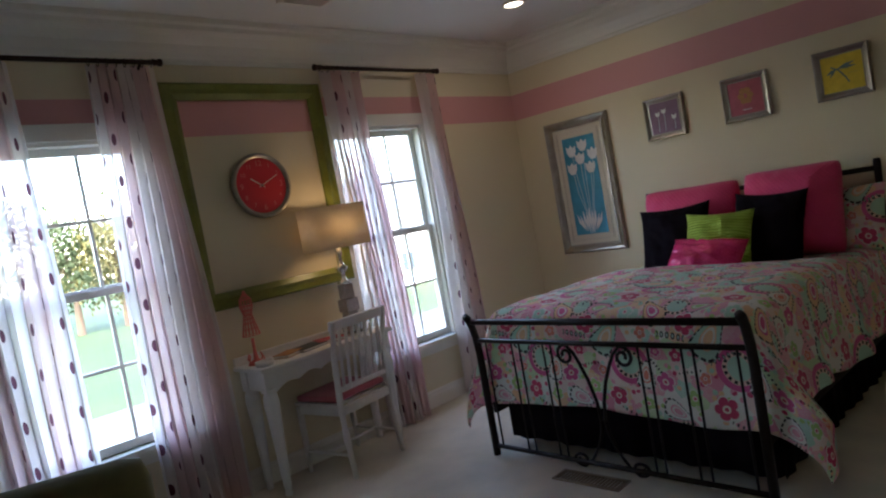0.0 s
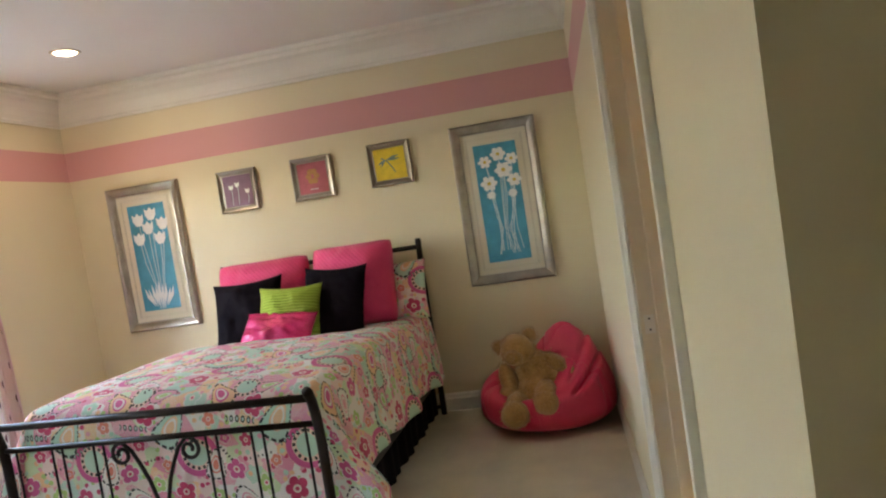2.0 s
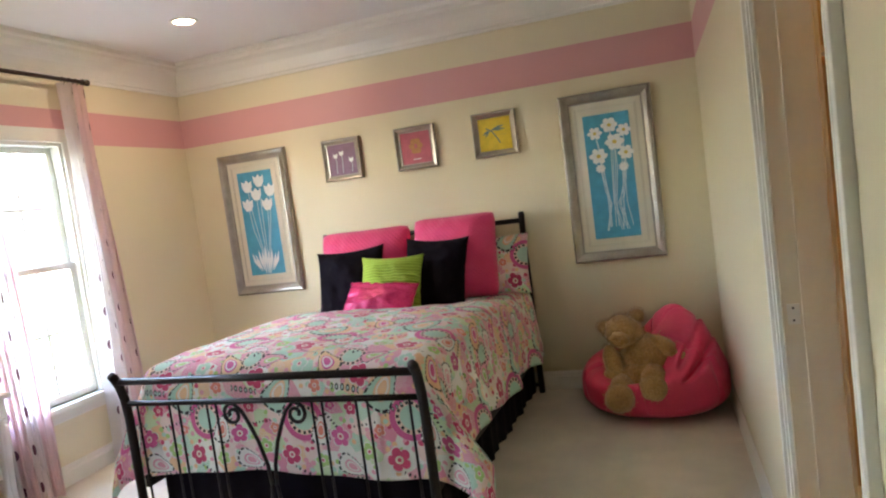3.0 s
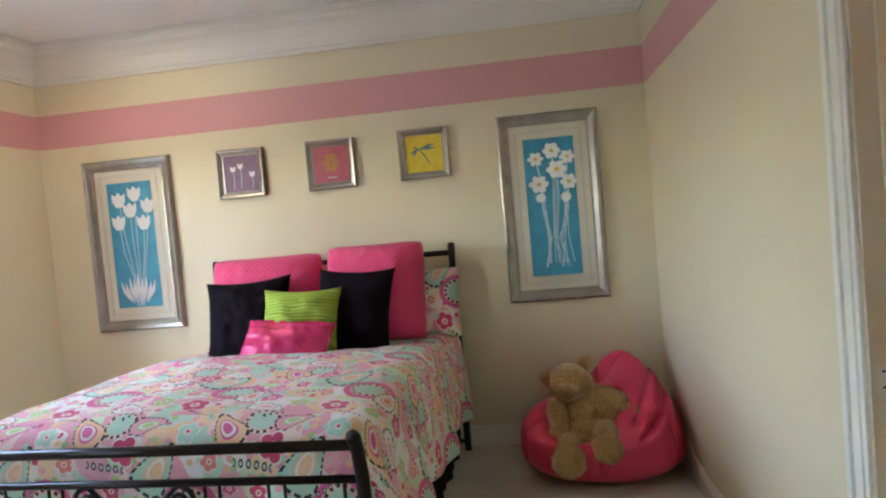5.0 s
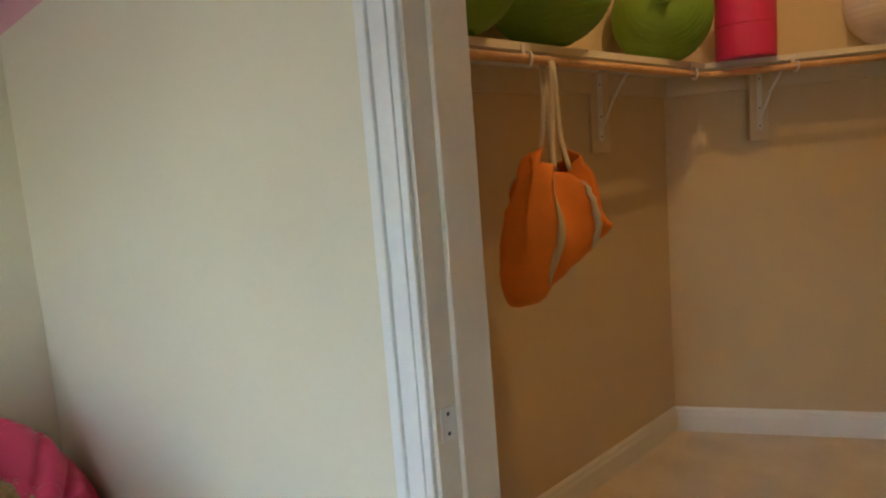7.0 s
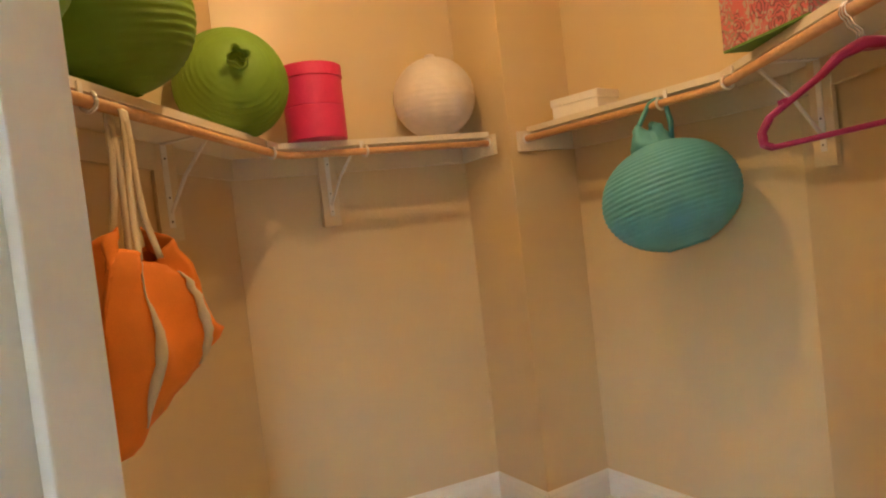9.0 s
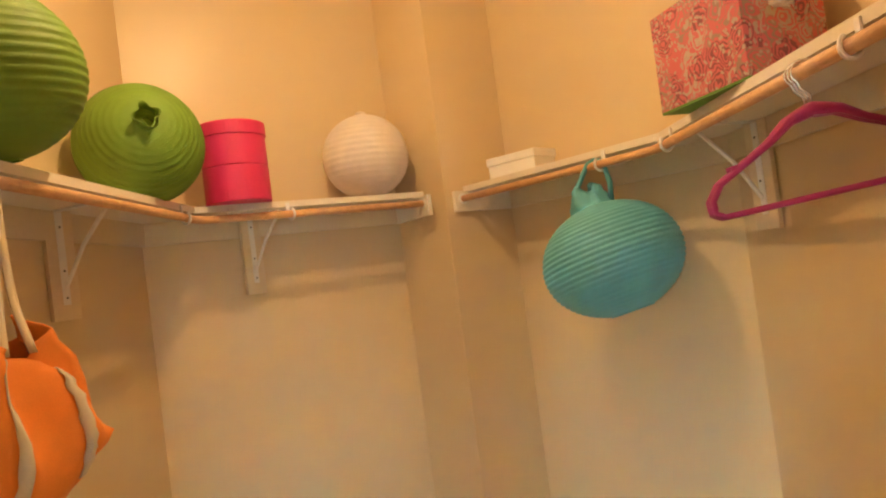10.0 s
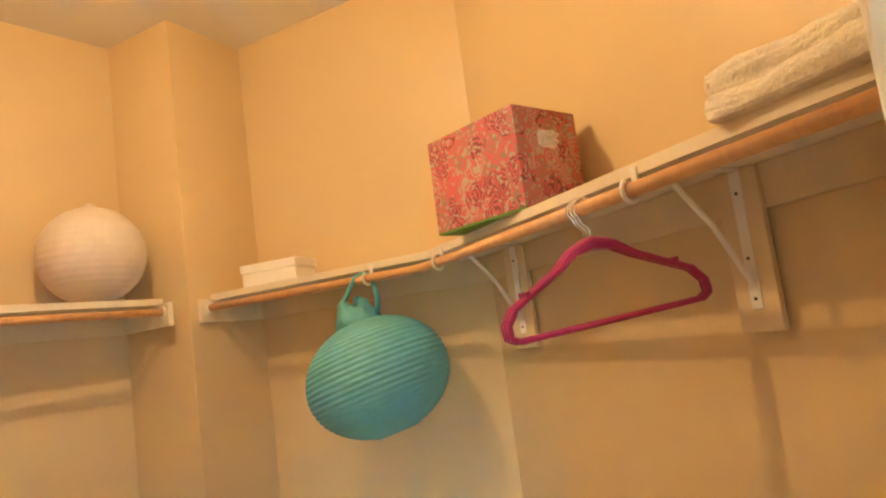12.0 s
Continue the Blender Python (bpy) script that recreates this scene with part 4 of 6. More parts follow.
def duvet():
    """A thick quilt over the bed, hanging down both sides and inside the footboard, with longer corners at the foot."""
    top_z, half, x_foot, x_head, r = 0.815, 0.735, 0.060, 2.02, 0.11
    side_len, foot_len = 0.46, 0.575
    flat_half, flat_foot = half - r + 0.05, x_foot + r
    width, length = 2 * (flat_half + side_len + 0.07), foot_len + (x_head - flat_foot)

    def bent(d):
        """Out and down for cloth d metres past the start of a bend."""
        turn = r * math.pi / 2
        if d <= 0:
            return 0.0, 0.0
        if d < turn:
            return r * math.sin(d / r), r * (1 - math.cos(d / r))
        return r, r + d - turn

    def at(u, v):
        cu, cv = (u - 0.5) * width, v * length - foot_len
        s = 1 if cu > 0 else -1
        du, dv = max(0.0, abs(cu) - flat_half), max(0.0, -cv)
        reach = (du ** 2.05 + dv ** 2.05) ** (1 / 2.05)
        fan = math.atan2(du, dv) if reach > 0 else 0.0
        out, drop = bent(reach)
        side, front = math.sin(fan), math.cos(fan)
        y = (s * flat_half if du > 0 else cu) + s * out * side
        x = (flat_foot if dv > 0 else flat_foot + cv) - out * front
        puff = noise.noise(Vector((cu * 2.6, cv * 2.6, 3.0))) * 0.026 + noise.noise(Vector((cu * 7, cv * 7, 1.0))) * 0.009
        hang = min(1.0, max(0.0, drop - 0.1) / 0.35)
        z = top_z - drop
        if reach == 0:
            z += 0.035 * (1 - (cu / half) ** 2) * min(1.0, 0.35 + cv) * (1 if cv < 0.8 else max(0.0, 1 - (cv - 0.8) / 0.6)) - 0.05 * max(0.0, min(1.0, (cv - 0.9) / 0.5)) + puff
        else:
            z -= 0.05 * max(0.0, min(1.0, (cv - 0.9) / 0.5)) - puff * 0.5 * (1 - hang)
        if reach > 0 and side > 0.02:
            ripple = 0.050 + 0.026 * math.sin(cv * 9.5 + s) + 0.014 * math.sin(cv * 21)
            y += s * (hang * ripple * side + puff * 0.5 * side)
            z += hang * 0.025 * math.sin(cv * 6.0) * side
            y += s * hang * 0.38 * side * front
            x -= hang * 0.10 * side * front
        if front > 0.5 and reach > 0:
            x += hang * 0.010 * math.sin(cu * 15)
            z += hang * 0.015 * math.sin(cu * 5 + 1)
        return Vector((x, y, max(z, 0.06)))

    ob = part("duvet", grid(120, 120, at, lambda u, v: (u * width, v * length)), M_FLORAL, smooth=True)
    ob.matrix_world = BED
    thickened(ob, 0.012, -1)
    tagged(ob, "thick duvet printed with pink, green and orange paisley flowers", "duvet")


duvet()
pillow("floral_sham", "white pillow sham with a pink and green paisley print", M_FLORAL, (5.229, 1.477, 0.735), (0.585, 0.409, 0.170), -14, yaw=-2, seed=7)
pillow("floral_sham", "white pillow sham with a pink and green paisley print", M_FLORAL, (5.209, 2.228, 0.735), (0.546, 0.409, 0.170), -14, yaw=-2, seed=9)
pillow("euro_sham", "large square hot-pink quilted sham against the headboard", M_QUILT, (5.094, 1.658, 0.754), (0.585, 0.570, 0.300), -13, yaw=-2, seed=1, pinch=0.02, round_off=0.05)
pillow("euro_sham", "large square hot-pink quilted sham against the headboard", M_QUILT, (5.085, 2.295, 0.74), (0.67, 0.560, 0.290), -12, yaw=3, seed=2, pinch=0.02, round_off=0.05)
pillow("throw_pillow", "plain square black throw pillow", M_BLACK_FABRIC, (4.84, 1.746, 0.735), (0.439, 0.480, 0.210), -19, yaw=-4, roll=-3, seed=3, pinch=0.10)
pillow("throw_pillow", "plain square black throw pillow", M_BLACK_FABRIC, (4.82, 2.30, 0.735), (0.478, 0.475, 0.210), -21, yaw=6, roll=2, seed=4, pinch=0.10)
pillow("throw_pillow", "lime green throw pillow with fine horizontal pleats", M_PLEAT, (4.70, 1.985, 0.755), (0.429, 0.385, 0.190), -21, yaw=0, roll=-2, seed=5, pinch=0.09)
pillow("lumbar_pillow", "small pink sequinned lumbar pillow", M_SEQUIN, (4.525, 2.025, 0.752), (0.475, 0.285, 0.150), -42, yaw=0, roll=-6, seed=6, pinch=0.05)


def picture(place_y, z, w, h, label, rim, art, decorate, mat_width=0.0):
    """A framed print on the east wall; y is its middle, z its lower edge."""
    pic = thing("framed_picture", label, "picture", (EAST, place_y, z, 0, 0, -90), "framed prints over the bed")
    # local: x to the viewer's right, y away from the wall towards the room is -y
    for k in range(4):
        bm = bmesh.new()
        outline = [(0, 0), (0, 0.026), (rim * 0.16, 0.034), (rim * 0.45, 0.030), (rim * 0.82, 0.018), (rim, 0.019), (rim, 0.006), (rim * 0.9, 0.0)]
        long_side = w if k % 2 == 0 else h
        ends = []
        for sgn in (-1, 1):
            ring = []
            for d, up in outline:
                p = (sgn * (long_side / 2 - d), (h if k % 2 == 0 else w) / 2 - d)
                x, zz = (p if k % 2 == 0 else (p[1], p[0]))
                if k >= 2:
                    x, zz = -x, -zz
                ring.append(bm.verts.new((x, -up - 0.003, zz + h / 2)))
            ends.append(ring)
        n = len(outline)
        for i in range(n):
            bm.faces.new((ends[0][i], ends[0][(i + 1) % n], ends[1][(i + 1) % n], ends[1][i]))
        part("frame_bar", bm, M_SILVER, pic)
    iw, ih = w - 2 * rim + 0.008, h - 2 * rim + 0.008
    if mat_width:
        part("mat_board", boxed((-iw / 2, -0.012, h / 2 - ih / 2), (iw / 2, -0.004, h / 2 + ih / 2)), M_MAT, pic)
        for g in (0.028, 0.036):
            a, b = iw / 2 - mat_width + g + 0.012, ih / 2 - mat_width + g + 0.012
            part("groove", bar([(-a, -0.0125, h / 2 - b), (a, -0.0125, h / 2 - b), (a, -0.0125, h / 2 + b), (-a, -0.0125, h / 2 + b)], 0.0014, 4, True), M_MAT_LINE, pic)
    aw, ah = iw - 2 * mat_width, ih - 2 * mat_width
    part("print", boxed((-aw / 2, -0.0145, h / 2 - ah / 2), (aw / 2, -0.0045, h / 2 + ah / 2)), art, pic)
    decorate(pic, aw, ah, h / 2)
    return pic


def flat_shape(bm, points, y):
    bm.faces.new([bm.verts.new((x, y, z)) for x, z in points])


def petal_flower(cx, cz, r, petals, seed):
    rng = random.Random(seed)
    pts = []
    for k in range(petals * 6):
        a = math.tau * k / (petals * 6) + seed
        f = 0.62 + 0.38 * abs(math.cos(a * petals / 2)) ** 0.6
        pts.append((cx + r * f * math.cos(a) * rng.uniform(0.93, 1.05), cz + r * f * 0.9 * math.sin(a) * rng.uniform(0.93, 1.05)))
    return pts


def ribbon(points, w):
    left, right = [], []
    for i, (x, z) in enumerate(points):
        a, b = points[max(0, i - 1)], points[min(len(points) - 1, i + 1)]
        way = Vector((b[0] - a[0], b[1] - a[1])).normalized()
        left.append((x - way.y * w, z + way.x * w)), right.append((x + way.y * w, z - way.x * w))
    return left + right[::-1]


def tulips(pic, aw, ah, mid):
    heads = [(-0.08, 0.345), (0.035, 0.385), (0.125, 0.29), (-0.005, 0.265), (-0.095, 0.175), (0.085, 0.165)]
    for n, (x, z) in enumerate(heads):
        bm = bmesh.new()
        x, z = x * aw / 0.32, mid + z * ah / 0.95 - 0.0
        flat_shape(bm, ribbon([(x, z), (x * 0.8, z - 0.2), (x * 0.3 + 0.01, mid - 0.24), (x * 0.2, mid - 0.40)], 0.003), -0.0152)
        part("stem", bm, M_PALE_INK, pic)
        bm = bmesh.new()
        r = 0.047
        flat_shape(bm, [(x - r, z + r * 0.9), (x - r * 0.45, z + r * 0.55), (x, z + r * 1.1), (x + r * 0.45, z + r * 0.55), (x + r, z + r * 0.9), (x + r * 0.95, z - r * 0.2), (x + r * 0.45, z - r), (x - r * 0.45, z - r), (x - r * 0.95, z - r * 0.2)], -0.0158)
        part("blossom", bm, M_WHITE_INK, pic)
    for n in range(9):
        k = (n - 4) / 4
        bm = bmesh.new()
        foot, tip = (k * 0.05, mid - ah * 0.47), (k * 0.15 * aw / 0.32 * 0.85, mid - ah * (0.22 + 0.06 * abs(k) + 0.03 * (n % 2)))
        m = ((foot[0] + tip[0]) / 2, (foot[1] + tip[1]) / 2)
        flat_shape(bm, [foot, (m[0] + 0.014 + k * 0.012, m[1]), tip, (m[0] - 0.014 + k * 0.012, m[1])], -0.0160 - 0.0002 * n)
        part("leaf", bm, M_WHITE_INK, pic)


def anemones(pic, aw, ah, mid):
    heads = [(-0.085, 0.335, 0.04), (0.02, 0.385, 0.046), (0.115, 0.335, 0.04), (0.045, 0.255, 0.052), (-0.075, 0.16, 0.05), (0.115, 0.165, 0.044), (-0.07, 0.065, 0.028), (0.09, 0.06, 0.028)]
    for n, (x, z, r) in enumerate(heads):
        x, z, r = x * aw / 0.32, mid + z * ah / 0.95, r * 1.2
        for k in (0, 1):
            bm = bmesh.new()
            flat_shape(bm, ribbon([(x, z), (x * 0.75 + 0.012 * k, z - 0.16), (x * (0.45 + 0.2 * k) + 0.012 * (-1) ** n, mid - 0.18), (x * (0.55 + 0.25 * k) - 0.02 * (-1) ** (n + k), mid - ah * (0.44 - 0.03 * k))], 0.0026), -0.0150 - 0.0001 * n - 0.00005 * k)
            part("stem", bm, M_PALE_INK, pic)
        bm = bmesh.new()
        flat_shape(bm, petal_flower(x, z, r, 6 if n < 6 else 9, n * 1.3), -0.0160 - 0.0002 * n)
        flower = part("blossom", bm, M_WHITE_INK, pic)
        if n < 6:
            bm = bmesh.new()
            flat_shape(bm, petal_flower(x, z, r * 0.26, 5, n), -0.0180 - 0.0002 * n)
            part("flower_eye", bm, M_YELLOW_INK, flower)


def small_tulips(pic, aw, ah, mid):
    for n, (x, z) in enumerate([(-0.055, 0.03), (-0.005, 0.045), (0.07, -0.01)]):
        bm = bmesh.new()
        flat_shape(bm, ribbon([(x, mid + z), (x + 0.004, mid + z - 0.05), (x - 0.002, mid - ah * 0.42)], 0.002), -0.0152)
        part("stem", bm, M_PALE_INK, pic)
        bm = bmesh.new()
        r = 0.019
        flat_shape(bm, [(x - r, mid + z + r), (x, mid + z + r * 0.5), (x + r, mid + z + r), (x + r * 0.8, mid + z - r * 0.6), (x, mid + z - r), (x - r * 0.8, mid + z - r * 0.6)], -0.0158)
        part("blossom", bm, M_WHITE_INK, pic)


def small_bloom(pic, aw, ah, mid):
    for n in range(6):
        a = n * 1.05
        bm = bmesh.new()
        flat_shape(bm, petal_flower(0.030 * math.cos(a), mid + 0.012 + 0.038 * math.sin(a), 0.026, 7, n), -0.0155 - 0.0002 * n)
        part("blossom", bm, M_OCHRE_INK, pic)
    bm = bmesh.new()
    flat_shape(bm, [(-0.03, mid - ah * 0.36), (0.03, mid - ah * 0.36), (0.03, mid - ah * 0.34), (-0.03, mid - ah * 0.34)], -0.0155)
    part("caption_bar", bm, M_WHITE_INK, pic)


def dragonfly(pic, aw, ah, mid):
    bm = bmesh.new()
    flat_shape(bm, ribbon([(-0.06, mid + 0.045), (-0.02, mid + 0.02), (0.015, mid - 0.03), (0.03, mid - 0.065)], 0.004), -0.0158)
    part("body", bm, M_DUSTY_BLUE, pic)
    for n, (tx, tz) in enumerate([(0.075, 0.055), (0.08, 0.03), (-0.09, 0.0), (-0.075, -0.02)]):
        bm = bmesh.new()
        mx, mz = (-0.03 + tx) / 2, (0.028 + tz) / 2
        flat_shape(bm, [(-0.03, mid + 0.028), (mx, mid + mz + 0.012), (tx, mid + tz), (mx, mid + mz - 0.008)], -0.0160 - 0.0002 * n)
        part("wing", bm, M_DUSTY_BLUE, pic)
    bm = bmesh.new()
    flat_shape(bm, [(0.03, mid - 0.012), (0.085, mid - 0.012), (0.085, mid - 0.008), (0.03, mid - 0.008)], -0.0155)
    part("caption_bar", bm, M_YELLOW_INK, pic)


picture(3.314, 0.868, 0.606, 1.115, "tall silver-framed print of white tulips on blue", 0.068, M_BLUE, tulips, 0.085)
picture(0.612, 0.872, 0.594, 1.118, "tall silver-framed print of white anemones on blue", 0.068, M_BLUE, anemones, 0.085)
picture(2.534, 1.662, 0.307, 0.308, "small silver-framed print of white tulips on lilac", 0.040, M_LILAC, small_tulips)
picture(1.945, 1.664, 0.307, 0.304, "small silver-framed print of an ochre flower on rose", 0.040, M_ROSE, small_bloom)
picture(1.358, 1.671, 0.309, 0.304, "small silver-framed print of a dragonfly on yellow", 0.040, M_YELLOW, dragonfly)


def blob(bm, centre, radii, turn=(0, 0, 0), rough=0.0, detail=3, seed=0):
    m = Matrix.LocRotScale(Vector(centre), Euler([radians(a) for a in turn]), None)
    made = bmesh.ops.create_icosphere(bm, subdivisions=detail, radius=1.0)["verts"]
    for v in made:
        p = Vector([c * r for c, r in zip(v.co, radii)])
        if rough:
            p *= 1 + rough * noise.noise(v.co * 3.2 + Vector((seed, 0, 0))) + rough * 0.8 * noise.noise(v.co * 11 + Vector((seed, 2, 0)))
        v.co = m @ p


def beanbag():
    """Six sewn gores: low in front, a pointed hump against the corner, folds running down from it."""
    bag = thing("beanbag", "hot pink leatherette bean bag chair, slumped in the corner", "bean bag", (5.065, 0.465, 0))
    folds = [((-0.27, 0.50), (-0.15, 0.33)), ((-0.335, 0.39), (-0.17, 0.27))]

    def at(a, h):
        flat = math.copysign(abs(h) ** 0.85, h)
        side = max(0.0, 1 - abs(flat) ** 3.2) ** 0.40
        reach = 0.425 + 0.015 * math.cos(3 * a + 0.5)
        x, y = (reach - 0.025) * side * math.cos(a), reach * side * math.sin(a)
        z = 0.18 + 0.18 * flat
        if h > 0:
            peak = math.exp(-(((x - 0.12) / 0.24) ** 2 + ((y + 0.13) / 0.21) ** 2))
            z += 0.255 * flat ** 0.8 * peak
            z += 0.05 * flat * math.exp(-(((y + 0.28) / 0.16) ** 2 + ((x - 0.05) / 0.3) ** 2))
            z += 0.045 * flat * math.exp(-(((y - 0.30) / 0.13) ** 2 + ((x - 0.1) / 0.28) ** 2))
            z -= 0.15 * flat * math.exp(-(((x + 0.16) / 0.22) ** 2 + ((y - 0.10) / 0.20) ** 2))
        seam = abs(math.sin(a * 3 + 0.4))
        pull = 0.020 * math.exp(-(seam / 0.10) ** 2)
        wr = 0.010 * math.sin(a * 19 + z * 34) * math.exp(-((seam - 0.25) / 0.25) ** 2) * (h > -0.6) + 0.02 * noise.noise(Vector((x * 5, y * 5, z * 6)))
        for (y0, z0), (y1, z1) in folds:
            dy, dz = y1 - y0, z1 - z0
            long = math.hypot(dy, dz)
            along = ((y - y0) * dy + (z - z0) * dz) / long ** 2
            off = ((y - y0) * dz - (z - z0) * dy) / long
            if x < 0.22 and -0.1 < along < 1.1:
                fade = max(0.0, min(1.0, along * 5 + 0.5, (1.1 - along) * 4))
                wr -= fade * (0.085 * math.exp(-(off / 0.013) ** 2) - 0.035 * math.exp(-((off - 0.035) / 0.03) ** 2))
        k = 1 - pull + wr
        return Vector((x * k, y * k, max(0.0, z * (1 - pull * 1.5) + wr * 0.4)))

    first = -0.4 / 3
    for n in range(6):
        a0 = first + n * math.pi / 3
        part("gore", grid(34, 110, lambda u, v: at(a0 + u * math.pi / 3, 2 * v - 1)), M_BEANBAG, bag, smooth=True)
        edge = [at(a0, -0.9 + 1.88 * k / 40) * 1.004 for k in range(41)]
        part("piping", bar([p for p in edge if p.z > 0.01], 0.0035, 6), M_BEANBAG, bag, smooth=True)
    return bag


beanbag()


def bear():
    """A plush bear in one mesh, slumped on the bean bag with its head tipped to the window side."""
    bm = bmesh.new()
    blob(bm, (0.02, -0.02, 0.155), (0.125, 0.15, 0.165), (8, 14, 0), 0.05, 4, 1)
    blob(bm, (-0.03, -0.01, 0.09), (0.12, 0.14, 0.11), (0, 0, 0), 0.05, 4, 15)
    blob(bm, (0.02, 0.080, 0.340), (0.100, 0.112, 0.098), (18, 0, 0), 0.05, 4, 2)
    blob(bm, (-0.075, 0.105, 0.315), (0.058, 0.058, 0.048), (10, -10, 0), 0.04, 3, 3)
    blob(bm, (-0.130, 0.110, 0.325), (0.010, 0.018, 0.012), (0, 0, 0), 0, 2, 3)
    blob(bm, (0.04, -0.005, 0.425), (0.026, 0.042, 0.042), (25, 0, -15), 0.05, 3, 4)
    blob(bm, (0.04, 0.195, 0.365), (0.026, 0.040, 0.042), (-25, 0, 15), 0.05, 3, 5)
    blob(bm, (-0.14, 0.115, 0.045), (0.13, 0.072, 0.072), (0, -6, -12), 0.06, 3, 6)
    blob(bm, (-0.245, 0.125, 0.015), (0.060, 0.085, 0.082), (0, 10, 10), 0.05, 3, 8)
    blob(bm, (-0.13, -0.065, 0.09), (0.13, 0.075, 0.08), (0, -10, 10), 0.06, 3, 7)
    blob(bm, (-0.225, -0.060, 0.06), (0.058, 0.082, 0.075), (0, 12, -8), 0.05, 3, 9)
    blob(bm, (-0.04, 0.155, 0.165), (0.060, 0.056, 0.115), (-14, 12, 0), 0.06, 3, 13)
    blob(bm, (-0.075, 0.165, 0.085), (0.052, 0.058, 0.062), (0, 0, 0), 0.06, 3, 16)
    blob(bm, (0.005, -0.135, 0.235), (0.058, 0.105, 0.058), (32, 0, 0), 0.06, 3, 11)
    blob(bm, (-0.015, -0.215, 0.175), (0.055, 0.075, 0.054), (28, 0, 0), 0.06, 3, 17)
    rng = random.Random(3)
    bm.normal_update()
    base = [(v.co.copy(), v.normal.copy()) for v in bm.verts]
    for co, nor in base:
        for k in range(3):
            tip = (nor + Vector((rng.gauss(0, 0.5), rng.gauss(0, 0.5), rng.gauss(0, 0.5) - 0.25))).normalized() * rng.uniform(0.008, 0.015)
            foot = co + Vector((rng.gauss(0, 0.007), rng.gauss(0, 0.007), rng.gauss(0, 0.007)))
            side = tip.cross(Vector((rng.random(), rng.random(), rng.random()))).normalized() * 0.0024
            bm.faces.new([bm.verts.new(p) for p in (foot - side, foot + side, foot + tip)])
    ob = part("teddy_bear", bm, M_FUR, smooth=True)
    tagged(ob, "honey brown plush teddy bear slumped on the bean bag", "teddy bear")
    ob.matrix_world = pose(4.94, 0.53, 0.165)


bear()


def cloth_curtain(x0, x1, folds, seed, sway=0.0, spread=0.0):
    """One curtain panel, gathered, hanging from rings just under the rod."""
    rng = random.Random(seed)
    phase, w = rng.uniform(0, 6), x1 - x0
    cloth_w = w * 2.1

    def at(u, v):
        down = 1 - v
        a = u * folds * math.tau + phase + 0.35 * math.sin(v * 3 + seed)
        amp = 0.024 + 0.022 * down
        x = x0 + w * u + (u - 0.5) * spread * down + sway * down ** 1.5 + 0.012 * math.sin(a * 2) * (0.4 + down) + 0.012 * math.sin(v * 5 + u * 4 + seed)
        y = 3.825 + amp * math.sin(a) + 0.012 * math.sin(v * 7 + u * 9)
        z = 0.015 + 2.462 * v + (0.012 * math.sin(a * 0.5) if v < 0.02 else 0)
        return Vector((x, min(y, 3.862), z))

    return grid(int(folds * 14), 46, at, lambda u, v: (u * cloth_w + seed * 0.37, v * 2.45))


def curtains():
    for n, (a, b) in enumerate(((1.22, 2.335), (3.378, 4.49))):
        rod = thing("curtain_rod", "dark bronze curtain rod with stepped end caps", "curtain rod", None, "curtain rods")
        part("pole", bar([(a, 3.82, 2.495), (b, 3.82, 2.495)], 0.013, 14), M_ROD, rod, smooth=True)
        for x, s in ((a, -1), (b, 1)):
            part("finial", lathe([(0, -0.022), (0.018, -0.022), (0.021, -0.018), (0.021, -0.004), (0.016, 0.0), (0.016, 0.016), (0.019, 0.02), (0.019, 0.03), (0, 0.03)], 16), M_ROD, rod, smooth=True).matrix_local = Matrix.Translation((x, 3.82, 2.495)) @ pose(0, 0, 0, 0, -90 * s, 0)
        for x in (a + 0.1, b - 0.1):
            bm = bmesh.new()
            tube(bm, [(x, NORTH - 0.004, 2.46), (x, 3.86, 2.462), (x, 3.82, 2.478)], 0.008, 8)
            box(bm, (x - 0.018, NORTH - 0.008, 2.42), (x + 0.018, NORTH - 0.001, 2.50), 0.003)
            part("bracket", bm, M_ROD, rod)
    for n, (x0, x1, folds, sway, spread) in enumerate(((1.23, 1.62, 6, 0.03, 0.04), (1.955, 2.315, 8, 0.02, 0.10), (3.40, 3.745, 8, 0.07, -0.04), (4.285, 4.485, 4, 0.02, 0.10))):
        bm = cloth_curtain(x0, x1, folds, n + 1, sway, spread)
        cur = tagged(part("curtain", bm, M_SHEER, smooth=True), "sheer white and pink floor-length curtain with dark woven ticks", "curtain", "window curtains")
        for k in range(folds):
            ring = part("curtain_ring", bar([(x0 + (x1 - x0) * (k + 0.5) / folds, 3.82 + 0.016 * math.cos(q), 2.488 + 0.022 * math.sin(q)) for q in (math.tau * j / 16 for j in range(16))], 0.0022, 6, True), M_ROD, cur, smooth=True)


curtains()


